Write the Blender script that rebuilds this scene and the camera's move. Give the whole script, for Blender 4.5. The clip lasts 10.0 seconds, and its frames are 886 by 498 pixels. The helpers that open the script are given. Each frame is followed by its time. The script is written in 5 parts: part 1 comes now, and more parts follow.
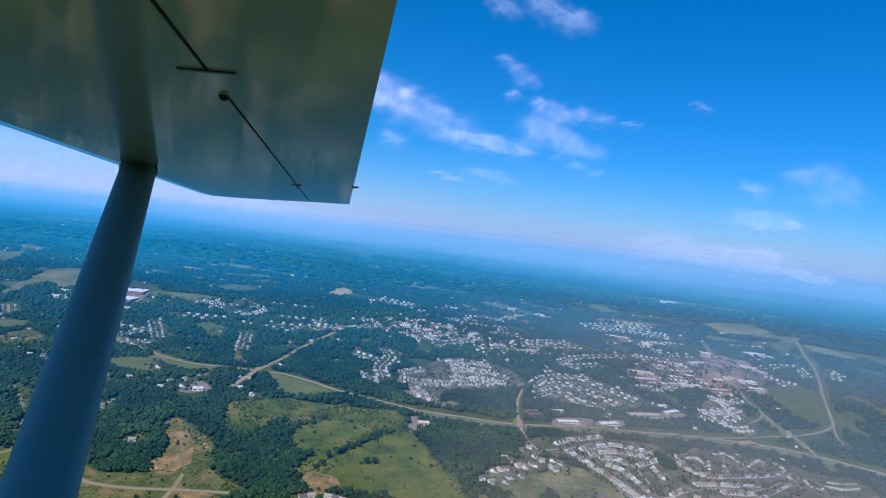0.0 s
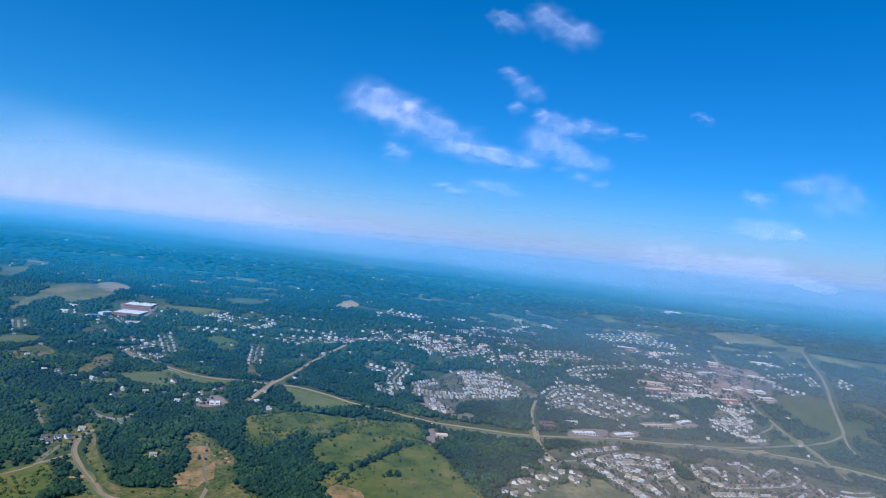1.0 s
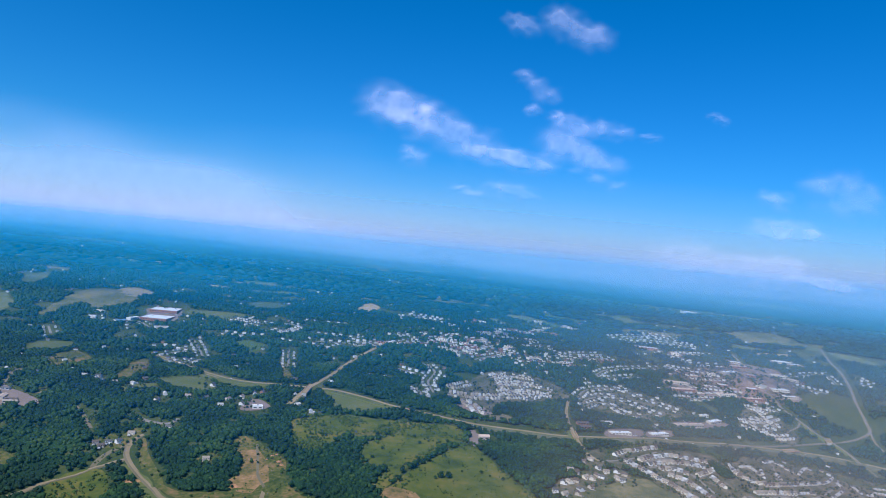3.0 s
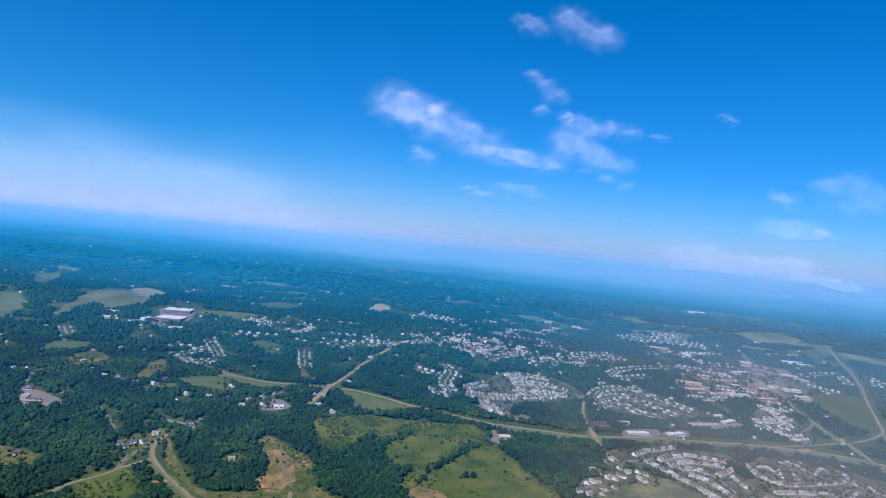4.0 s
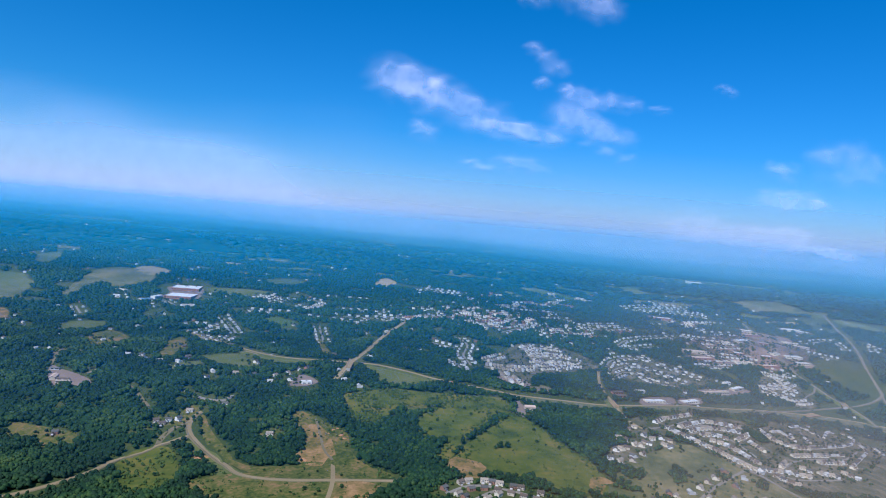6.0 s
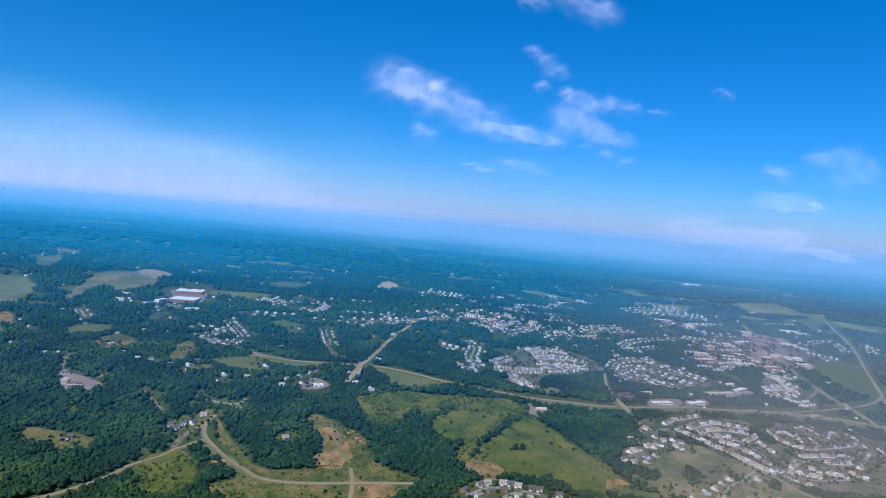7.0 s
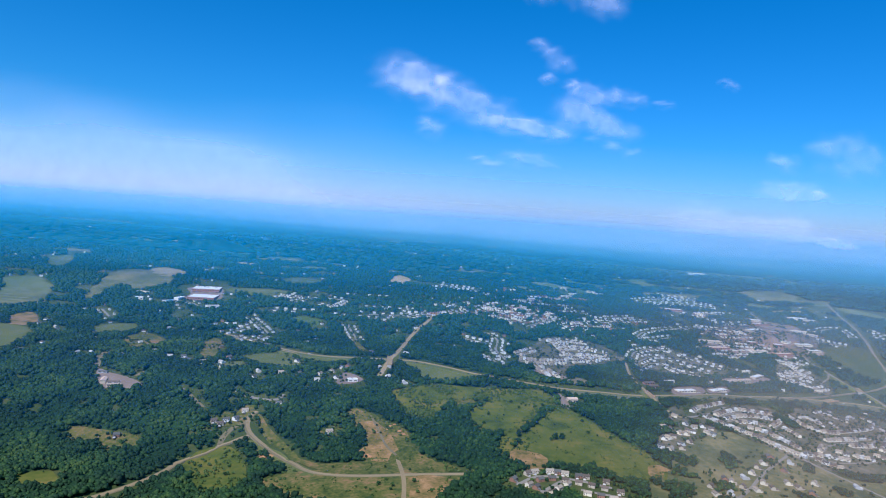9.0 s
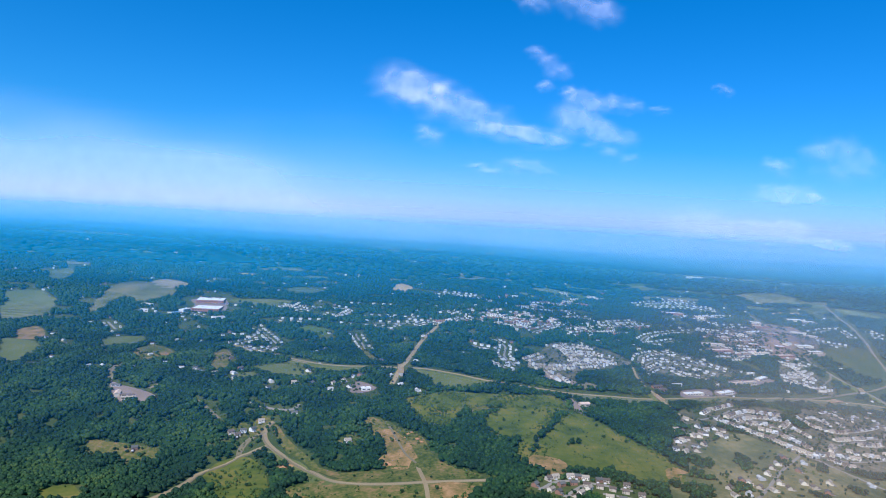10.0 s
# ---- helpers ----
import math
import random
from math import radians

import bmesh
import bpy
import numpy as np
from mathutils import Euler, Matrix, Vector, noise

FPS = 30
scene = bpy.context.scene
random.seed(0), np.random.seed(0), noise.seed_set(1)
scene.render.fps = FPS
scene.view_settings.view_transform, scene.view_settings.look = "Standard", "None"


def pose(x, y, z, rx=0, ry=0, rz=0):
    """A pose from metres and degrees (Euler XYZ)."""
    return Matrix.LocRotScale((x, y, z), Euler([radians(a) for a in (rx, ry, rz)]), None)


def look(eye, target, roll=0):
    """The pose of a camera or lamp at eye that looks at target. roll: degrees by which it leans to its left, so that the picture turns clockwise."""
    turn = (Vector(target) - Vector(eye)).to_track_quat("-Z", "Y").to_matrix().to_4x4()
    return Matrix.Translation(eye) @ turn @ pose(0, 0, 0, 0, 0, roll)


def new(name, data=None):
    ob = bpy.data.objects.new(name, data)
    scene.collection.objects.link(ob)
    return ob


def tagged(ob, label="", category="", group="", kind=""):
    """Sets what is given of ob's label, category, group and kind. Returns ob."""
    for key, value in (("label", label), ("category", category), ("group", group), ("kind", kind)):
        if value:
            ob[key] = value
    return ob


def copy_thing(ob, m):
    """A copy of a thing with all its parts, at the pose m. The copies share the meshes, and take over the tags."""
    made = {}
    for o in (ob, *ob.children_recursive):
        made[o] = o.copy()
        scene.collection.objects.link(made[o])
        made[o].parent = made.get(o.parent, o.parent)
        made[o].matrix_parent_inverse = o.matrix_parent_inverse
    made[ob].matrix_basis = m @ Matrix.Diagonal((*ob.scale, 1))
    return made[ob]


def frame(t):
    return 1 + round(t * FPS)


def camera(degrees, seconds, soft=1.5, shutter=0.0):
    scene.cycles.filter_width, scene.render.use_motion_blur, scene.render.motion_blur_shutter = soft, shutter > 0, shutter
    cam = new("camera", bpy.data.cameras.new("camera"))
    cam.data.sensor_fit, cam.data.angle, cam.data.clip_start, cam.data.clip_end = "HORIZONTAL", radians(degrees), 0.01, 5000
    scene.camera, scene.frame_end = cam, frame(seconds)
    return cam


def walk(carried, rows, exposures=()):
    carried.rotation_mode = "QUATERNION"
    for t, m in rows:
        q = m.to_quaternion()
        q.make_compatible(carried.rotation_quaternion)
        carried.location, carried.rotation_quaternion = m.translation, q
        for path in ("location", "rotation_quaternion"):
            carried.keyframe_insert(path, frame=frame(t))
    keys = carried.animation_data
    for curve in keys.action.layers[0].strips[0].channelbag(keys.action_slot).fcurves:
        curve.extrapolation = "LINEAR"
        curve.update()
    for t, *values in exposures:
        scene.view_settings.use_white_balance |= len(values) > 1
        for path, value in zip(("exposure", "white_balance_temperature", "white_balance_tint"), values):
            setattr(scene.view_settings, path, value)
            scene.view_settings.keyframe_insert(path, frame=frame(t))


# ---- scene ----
cam = camera(68.0, 10.0, soft=1.0)
from mathutils.geometry import delaunay_2d_cdt

PATH = [
    (0, (-2.832, 2.587, 299.924), (-2.962, 4.583, 299.894), 6.54),
    (0.5, (-19.454, -0.185, 297.991), (-19.581, 1.811, 297.983), 6.47),
    (1, (-36.066, -2.960, 296.095), (-36.187, -0.964, 296.103), 6.13),
    (1.5, (-52.675, -5.701, 294.327), (-52.795, -3.705, 294.336), 5.89),
    (2, (-69.265, -8.374, 292.723), (-69.384, -6.377, 292.734), 5.73),
    (2.5, (-85.917, -10.910, 291.269), (-86.035, -8.914, 291.283), 5.59),
    (4, (-136.191, -18.104, 287.284), (-136.308, -16.108, 287.299), 5.59),
    (4.5, (-152.897, -20.358, 286.144), (-152.999, -18.360, 286.118), 5.68),
    (5, (-169.557, -22.555, 285.167), (-169.644, -20.558, 285.117), 5.65),
    (5.5, (-186.122, -24.858, 284.260), (-186.195, -22.860, 284.197), 5.22),
    (7, (-235.440, -32.457, 281.672), (-235.474, -30.458, 281.621), 4.81),
    (7.5, (-251.932, -35.262, 280.874), (-251.953, -33.262, 280.827), 4.92),
    (8, (-268.456, -38.361, 280.151), (-268.468, -36.361, 280.106), 4.58),
    (8.5, (-285.033, -41.626, 279.532), (-285.043, -39.627, 279.499), 4.16),
    (9, (-301.658, -44.955, 278.966), (-301.662, -42.956, 278.896), 3.94),
    (9.5, (-318.317, -48.307, 278.397), (-318.312, -46.308, 278.335), 3.56),
    (10, (-334.988, -51.684, 277.810), (-334.966, -49.684, 277.764), 3.10),
]
walk(cam, [(t, look(eye, target, roll)) for t, eye, target, roll in PATH], [(0, 0.2, 5920, 20), (8.3, 0.2, 5920, 20), (9.4, 0.4, 5950, 20), (10, 0.45, 5950, 20)])

# ---- light ----
SUN_AZ = math.atan2(-0.44, -0.90)
SUN_EL = radians(49)
SUN_DIR = Vector((math.sin(SUN_AZ) * math.cos(SUN_EL), math.cos(SUN_AZ) * math.cos(SUN_EL), math.sin(SUN_EL)))
sun = new("sun", bpy.data.lights.new("sun", "SUN"))
sun.data.energy, sun.data.angle, sun.data.color = 3.6, radians(0.6), (0.955, 0.955, 0.86)
sun.matrix_world = look(SUN_DIR * 100, (0, 0, 0))


class Nodes:
    """Builds the nodes of a shader."""

    def __init__(self, tree):
        self.tree = tree
        tree.nodes.clear()

    def add(self, kind, **inputs):
        n = self.tree.nodes.new(kind)
        for key, value in inputs.items():
            self.put(n, key, value)
        return n

    def put(self, n, key, value):
        sock = n.inputs[int(key[1:])] if key[0] == "i" and key[1:].isdigit() else n.inputs[key.replace("_", " ")]
        if isinstance(value, bpy.types.NodeSocket):
            self.tree.links.new(value, sock)
        else:
            sock.default_value = value

    def math(self, op, a, b=0.0, c=0.0, clamp=False):
        n = self.add("ShaderNodeMath", i0=a, i1=b, i2=c)
        n.operation, n.use_clamp = op, clamp
        return n.outputs[0]

    def ramp(self, fac, stops):
        n = self.add("ShaderNodeValToRGB", i0=fac)
        e = n.color_ramp.elements
        while len(e) < len(stops):
            e.new(0.5)
        for el, (p, c) in zip(e, stops):
            el.position, el.color = p, (*c, 1)
        return n.outputs[0]

    def mix(self, fac, a, b, mode="MIX"):
        n = self.add("ShaderNodeMix")
        n.data_type, n.blend_type = "RGBA", mode
        for k, v in ((0, fac), (6, a), (7, b)):
            if isinstance(v, bpy.types.NodeSocket):
                self.tree.links.new(v, n.inputs[k])
            else:
                n.inputs[k].default_value = v if k == 0 else (*v, 1)
        return n.outputs[2]

    def noise(self, vec, scale, detail=3.0, rough=0.55):
        n = self.add("ShaderNodeTexNoise", Scale=scale, Detail=detail, Roughness=rough)
        self.tree.links.new(vec, n.inputs["Vector"])
        return n.outputs[0]


world = bpy.data.worlds.new("sky")
scene.world = world
world.use_nodes = True
w = Nodes(world.node_tree)
sky = w.add("ShaderNodeTexSky")
sky.sky_type, sky.sun_disc = "NISHITA", False
sky.sun_elevation, sky.sun_rotation = SUN_EL, SUN_AZ
sky.altitude, sky.air_density, sky.dust_density, sky.ozone_density = 300, 1.0, 0.6, 3.0
vivid = w.add("ShaderNodeHueSaturation", Saturation=1.45, Value=1.0, Color=sky.outputs[0])
split = w.add("ShaderNodeSeparateColor", i0=vivid.outputs[0])
even = w.math("MULTIPLY", w.math("POWER", split.outputs[1], 0.76), 1.235)
joined = w.add("ShaderNodeCombineColor", i0=split.outputs[0], i1=even, i2=split.outputs[2])
tinted = w.mix(1.0, joined.outputs[0], (0.28, 0.94, 1.12), "MULTIPLY")
shade = w.add("ShaderNodeBackground", Color=tinted, Strength=0.094)
w.tree.links.new(shade.outputs[0], w.add("ShaderNodeOutputWorld").inputs[0])

# ---- materials ----


def material(name, stops, scale=0.05, fine=0.8, rough=0.85, bump=0.0, bump_scale=1.0, island=False, metal=0.0, each=False, spec=0.3, fine_mix=0.35, gain=2.0):
    """A matt surface whose colour runs through stops by a coarse and a fine noise in metres."""
    m = bpy.data.materials.new(name)
    m.use_nodes = True
    n = Nodes(m.node_tree)
    pos = n.add("ShaderNodeNewGeometry").outputs["Position"] if not each else n.add("ShaderNodeTexCoord").outputs["Object"]
    a = n.noise(pos, scale, 4.0)
    b = n.noise(pos, fine, 3.0)
    f = n.math("MULTIPLY_ADD", b, fine_mix, n.math("MULTIPLY", a, 1.0 - fine_mix))
    if island:
        rnd = n.add("ShaderNodeNewGeometry").outputs["Random Per Island"]
        f = n.math("MULTIPLY_ADD", rnd, 0.32, n.math("MULTIPLY_ADD", f, 1.5, -0.44))
    if each:
        rnd = n.add("ShaderNodeObjectInfo").outputs["Random"]
        f = n.math("MULTIPLY_ADD", rnd, 0.6, n.math("MULTIPLY_ADD", f, 0.8, -0.2))
    f = n.math("MULTIPLY_ADD", f, gain, 0.5 - 0.5 * gain, clamp=True)
    col = n.ramp(f, stops)
    p = n.add("ShaderNodeBsdfPrincipled", Base_Color=col, Roughness=rough, Metallic=metal, Specular_IOR_Level=spec)
    if bump:
        bn = n.add("ShaderNodeBump", Strength=bump, Distance=bump_scale, Height=b)
        n.put(p, "Normal", bn.outputs[0])
    n.tree.links.new(p.outputs[0], n.add("ShaderNodeOutputMaterial").inputs[0])
    return m


M_LAND = material("rough_grass_land", [(0.0, (0.032, 0.056, 0.016)), (0.45, (0.056, 0.080, 0.020)), (0.8, (0.105, 0.110, 0.034)), (1.0, (0.19, 0.15, 0.07))], 0.012, 0.16)
M_MEADOW = material("lush_meadow_grass", [(0.08, (0.040, 0.066, 0.012)), (0.36, (0.088, 0.112, 0.014)), (0.66, (0.138, 0.138, 0.020)), (0.95, (0.23, 0.165, 0.042))], 0.018, 0.12, fine_mix=0.3, gain=2.8)
M_SCRUB = material("dry_scrub_grass", [(0.1, (0.035, 0.062, 0.012)), (0.40, (0.095, 0.108, 0.020)), (0.64, (0.175, 0.142, 0.04)), (0.92, (0.30, 0.165, 0.072))], 0.03, 0.2, fine_mix=0.45, gain=3.0)
M_LAWN = material("mown_lawn", [(0.0, (0.055, 0.095, 0.020)), (1.0, (0.12, 0.16, 0.035))], 0.02, 0.3)
M_VERGE = material("olive_verge_grass", [(0.0, (0.085, 0.11, 0.025)), (0.5, (0.13, 0.145, 0.04)), (1.0, (0.2, 0.18, 0.07))], 0.02, 0.3)
M_ROUGH = material("dull_rough_grass", [(0.1, (0.058, 0.080, 0.028)), (0.45, (0.13, 0.132, 0.048)), (0.65, (0.20, 0.172, 0.07)), (0.95, (0.29, 0.225, 0.11))], 0.014, 0.12, gain=2.6)
M_DRY = material("dry_mown_grass", [(0.0, (0.10, 0.115, 0.05)), (0.5, (0.16, 0.16, 0.08)), (1.0, (0.24, 0.21, 0.12))], 0.02, 0.3)
M_BARE = material("bare_orange_soil", [(0.1, (0.10, 0.10, 0.025)), (0.4, (0.23, 0.15, 0.048)), (0.7, (0.35, 0.20, 0.08)), (0.95, (0.44, 0.25, 0.11))], 0.05, 0.25, gain=3.0)
M_CLAY = material("loose_orange_clay", [(0.0, (0.42, 0.19, 0.08)), (1.0, (0.60, 0.31, 0.15))], 0.4, 2.0, bump=0.5, bump_scale=0.5)
M_PARAPET = material("painted_tan_steel", [(0.0, (0.50, 0.25, 0.14)), (1.0, (0.66, 0.36, 0.22))], 0.2, 1.5, rough=0.6)
M_STUBBLE = material("cut_hay_stubble", [(0.0, (0.36, 0.25, 0.12)), (1.0, (0.50, 0.36, 0.19))], 0.02, 0.2)
M_FARFIELD = material("pale_farm_field", [(0.0, (0.08, 0.115, 0.035)), (0.5, (0.13, 0.15, 0.05)), (1.0, (0.24, 0.22, 0.10))], 0.005, 0.04)
M_SUBURB = material("garden_and_yard_ground", [(0.1, (0.034, 0.056, 0.020)), (0.45, (0.10, 0.098, 0.045)), (0.8, (0.24, 0.19, 0.12))], 0.03, 0.16)
M_ROAD = material("worn_grey_asphalt", [(0.0, (0.25, 0.18, 0.095)), (0.5, (0.33, 0.24, 0.125)), (1.0, (0.40, 0.30, 0.165))], 0.02, 0.5)
M_HIGHWAY = material("grey_highway_asphalt", [(0.0, (0.16, 0.135, 0.09)), (0.5, (0.22, 0.18, 0.12)), (1.0, (0.28, 0.235, 0.16))], 0.02, 0.5)
M_STREET = material("pale_street_asphalt", [(0.0, (0.21, 0.185, 0.15)), (1.0, (0.34, 0.295, 0.235))], 0.02, 0.4)
M_SHOULDER = material("gravel_shoulder", [(0.0, (0.15, 0.128, 0.07)), (1.0, (0.29, 0.225, 0.125))], 0.03, 0.5)
M_LOT = material("faded_parking_asphalt", [(0.0, (0.20, 0.145, 0.11)), (1.0, (0.32, 0.24, 0.19))], 0.03, 0.4)
M_BROWNLOT = material("dusty_brown_paving", [(0.1, (0.05, 0.065, 0.035)), (0.4, (0.13, 0.105, 0.075)), (0.6, (0.29, 0.185, 0.135)), (0.9, (0.42, 0.28, 0.21))], 0.012, 0.06)
M_CONCRETE = material("weathered_concrete", [(0.0, (0.34, 0.31, 0.27)), (1.0, (0.52, 0.48, 0.42))], 0.1, 0.9)
M_TREES = material("summer_foliage", [(0.0, (0.004, 0.024, 0.009)), (0.42, (0.010, 0.041, 0.012)), (0.72, (0.024, 0.069, 0.0145)), (1.0, (0.066, 0.108, 0.021))], 0.012, 0.45, rough=0.75, bump=0.15, bump_scale=1.0, island=True)
M_BUSH = material("yellow_green_bushes", [(0.0, (0.018, 0.050, 0.012)), (0.5, (0.052, 0.095, 0.017)), (1.0, (0.12, 0.15, 0.03))], 0.02, 0.5, rough=0.75, bump=0.5, bump_scale=0.8, island=True)
M_FARTREES = material("distant_foliage", [(0.0, (0.005, 0.030, 0.013)), (0.6, (0.012, 0.052, 0.020)), (1.0, (0.032, 0.080, 0.026))], 0.004, 0.08, rough=0.8, island=True)
M_BARK = material("grey_brown_bark", [(0.0, (0.06, 0.045, 0.03)), (1.0, (0.15, 0.12, 0.09))], 0.8, 6.0)
M_LEAF = material("single_tree_foliage", [(0.0, (0.012, 0.042, 0.010)), (0.6, (0.028, 0.072, 0.014)), (1.0, (0.07, 0.12, 0.025))], 0.25, 1.2, rough=0.7, bump=0.7, bump_scale=0.6, each=True)
WALLS = [material("wall_" + k, [(0.0, tuple(0.82 * c for c in col)), (1.0, col)], 0.3, 2.0, rough=0.7, each=True) for k, col in (
    ("white_siding", (0.90, 0.85, 0.77)), ("cream_siding", (0.88, 0.77, 0.60)), ("pale_grey_siding", (0.56, 0.56, 0.55)), ("tan_siding", (0.60, 0.50, 0.38)), ("red_brick", (0.36, 0.19, 0.13)))]
ROOFS = [material("roof_" + k, [(0.0, tuple(0.7 * c for c in col)), (1.0, col)], 0.5, 3.0, rough=0.85, each=True) for k, col in (
    ("grey_shingle", (0.14, 0.135, 0.12)), ("brown_shingle", (0.17, 0.13, 0.10)), ("light_grey_shingle", (0.62, 0.585, 0.53)), ("weathered_shingle", (0.40, 0.325, 0.245)))]
M_WHITEROOF = material("white_membrane_roof", [(0.0, (0.72, 0.71, 0.68)), (1.0, (0.86, 0.85, 0.83))], 0.1, 0.6, rough=0.6)
M_TANROOF = material("tan_metal_roof", [(0.0, (0.58, 0.40, 0.29)), (1.0, (0.74, 0.54, 0.41))], 0.1, 0.6, rough=0.6)
M_GREYROOF = material("grey_flat_roof", [(0.0, (0.30, 0.29, 0.28)), (1.0, (0.44, 0.42, 0.40))], 0.1, 0.6)
M_BLUEROOF = material("blue_metal_roof", [(0.0, (0.10, 0.28, 0.50)), (1.0, (0.16, 0.36, 0.58))], 0.1, 0.6, rough=0.5)
M_REDROOF = material("rusty_red_roof", [(0.0, (0.42, 0.18, 0.12)), (1.0, (0.56, 0.27, 0.19))], 0.1, 0.6)
M_REDWALL = material("red_brown_wall", [(0.0, (0.34, 0.15, 0.10)), (1.0, (0.46, 0.24, 0.17))], 0.2, 1.0)
M_GLASS = material("dark_window_glass", [(0.0, (0.02, 0.025, 0.03)), (1.0, (0.04, 0.05, 0.06))], 0.3, 1.0, rough=0.1, spec=0.6)
M_TRIM = material("white_painted_trim", [(0.0, (0.70, 0.69, 0.66)), (1.0, (0.80, 0.79, 0.77))], 0.5, 3.0, rough=0.6)
M_TYRE = material("black_rubber", [(0.0, (0.02, 0.02, 0.02)), (1.0, (0.04, 0.04, 0.04))], 2.0, 9.0)
# White paint toned down to grey-green: the underside's shade is in the colour.
M_WING = material("glossy_wing_paint_shade_toned", [(0.0, (0.21, 0.29, 0.27)), (0.5, (0.26, 0.34, 0.32)), (1.0, (0.31, 0.39, 0.37))], 1.2, 7.0, rough=0.095, spec=0.7)
M_STRUT = material("blue_grey_strut_paint", [(0.0, (0.12, 0.20, 0.21)), (1.0, (0.15, 0.235, 0.245))], 2.0, 12.0, rough=0.55, spec=0.25)
M_SEAL = material("black_hinge_gap", [(0.0, (0.012, 0.012, 0.012)), (1.0, (0.03, 0.03, 0.03))], 3.0, 20.0)


def haze_material(col, dusty):
    """Standing sheet whose tint imitates thin blue summer haze: lets most light pass and scatters a little of it; none
    at the foot of the bank and above it.
    """
    m = bpy.data.materials.new("tinted_haze_sheet")
    m.use_nodes = True
    n = Nodes(m.node_tree)
    held = n.add("ShaderNodeAttribute")
    held.attribute_name = "haze"
    dens = held.outputs["Fac"]
    glare = n.add("ShaderNodeAttribute")
    glare.attribute_name = "glare"
    # dusty warms the sheet's tint to imitate glare on the cabin window
    tint = n.mix(glare.outputs["Fac"], col, dusty)
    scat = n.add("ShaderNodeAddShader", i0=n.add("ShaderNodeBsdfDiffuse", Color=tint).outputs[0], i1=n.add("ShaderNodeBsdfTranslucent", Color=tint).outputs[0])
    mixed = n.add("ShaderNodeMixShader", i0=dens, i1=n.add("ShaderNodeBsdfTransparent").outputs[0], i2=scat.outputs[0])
    n.tree.links.new(mixed.outputs[0], n.add("ShaderNodeOutputMaterial").inputs[0])
    return m


def cloud_material(name, wild):
    """Thin white vapour, densest in the middle of the bank and torn by wind."""
    m = bpy.data.materials.new(name)
    m.use_nodes = True
    n = Nodes(m.node_tree)
    held = n.add("ShaderNodeAttribute")
    held.attribute_name = "vapour"
    pos = n.add("ShaderNodeNewGeometry").outputs["Position"]
    torn = n.math("MULTIPLY_ADD", n.noise(pos, 0.012, 2.6, 0.45), 2.5 * wild, 1.0 - 1.62 * wild)
    fine = n.math("MULTIPLY_ADD", n.noise(pos, 0.04, 3.0, 0.5), 0.3 * wild, 1.0 - 0.17 * wild)
    dens = n.math("MULTIPLY", n.math("MULTIPLY", held.outputs["Fac"], torn, clamp=True), fine, clamp=True)
    white = (0.93, 0.80, 0.93, 1)
    scat = n.add("ShaderNodeAddShader", i0=n.add("ShaderNodeBsdfDiffuse", Color=white).outputs[0], i1=n.add("ShaderNodeBsdfTranslucent", Color=white).outputs[0])
    mixed = n.add("ShaderNodeMixShader", i0=dens, i1=n.add("ShaderNodeBsdfTransparent").outputs[0], i2=scat.outputs[0])
    n.tree.links.new(mixed.outputs[0], n.add("ShaderNodeOutputMaterial").inputs[0])
    return m


M_CLOUD = cloud_material("white_cloud_vapour", 0.8)
# Whitish sheet that imitates the pale glare of the low left sky.
M_VEIL = cloud_material("horizon_glare_sheet", 0.12)

# ---- shape of the land ----


def land(x, y):
    """Height of the ground: flat near by, falling to the east, rising to wooded hills in the far distance."""
    x, y = np.asarray(x, float), np.asarray(y, float)
    d = np.maximum(0.0, y - 950)
    f = np.exp(-(np.maximum(0, y - 1000) / 2200) ** 2)
    far = np.clip((y - 2300) / 2000, 0, 1)
    roll = 9 * np.sin(x / 610 + 1.3) * np.sin(y / 480) + 7 * np.sin(x / 270 + y / 390)
    dip = 45 * np.clip((1040 - y) / 250, 0, 1) ** 2 * (0.25 + 0.75 * np.clip((-x - 150) / 350, 0, 1))
    dip = dip + 15 * np.clip((1040 - y) / 200, 0, 1) * np.clip((-x - 470) / 120, 0, 1) + 24 * np.clip((x - 420) / 350, 0, 1) * np.exp(-((y - 1450) / 420) ** 2)
    dip = dip + 55 * np.clip((x - 250) / 500, 0, 1) * np.clip((1850 - y) / 500, 0, 1)
    rise = 38 * np.exp(-((x + 210) / 300) ** 2 - ((y - 1500) / 400) ** 2)
    return -13 - 43 * np.tanh(x / 900) * f + 275 * (1 - np.exp(-(d / 1650) ** 2)) + roll * far - dip + rise + 80 * np.clip(x / np.maximum(y, 500) + 0.05, 0, 0.5) / 0.5 * np.clip((y - 2900) / 1700, 0, 1)


def link_mesh(name, verts, faces, mat, smooth=False):
    me = bpy.data.meshes.new(name)
    me.from_pydata([tuple(p) for p in verts], [], [tuple(f) for f in faces])
    me.materials.append(mat)
    if smooth:
        me.polygons.foreach_set("use_smooth", [True] * len(me.polygons))
    me.update()
    return new(name, me)


def part(name, bm, mat, parent, label=""):
    me = bpy.data.meshes.new(name)
    bm.to_mesh(me)
    bm.free()
    me.materials.append(mat)
    ob = new(name, me)
    ob.parent = parent
    if label:
        tagged(ob, label)
    return ob


def empty(name, m, label, category, group=""):
    ob = new(name)
    ob.empty_display_size = 0.5
    ob.matrix_world = m
    return tagged(ob, label, category, group)


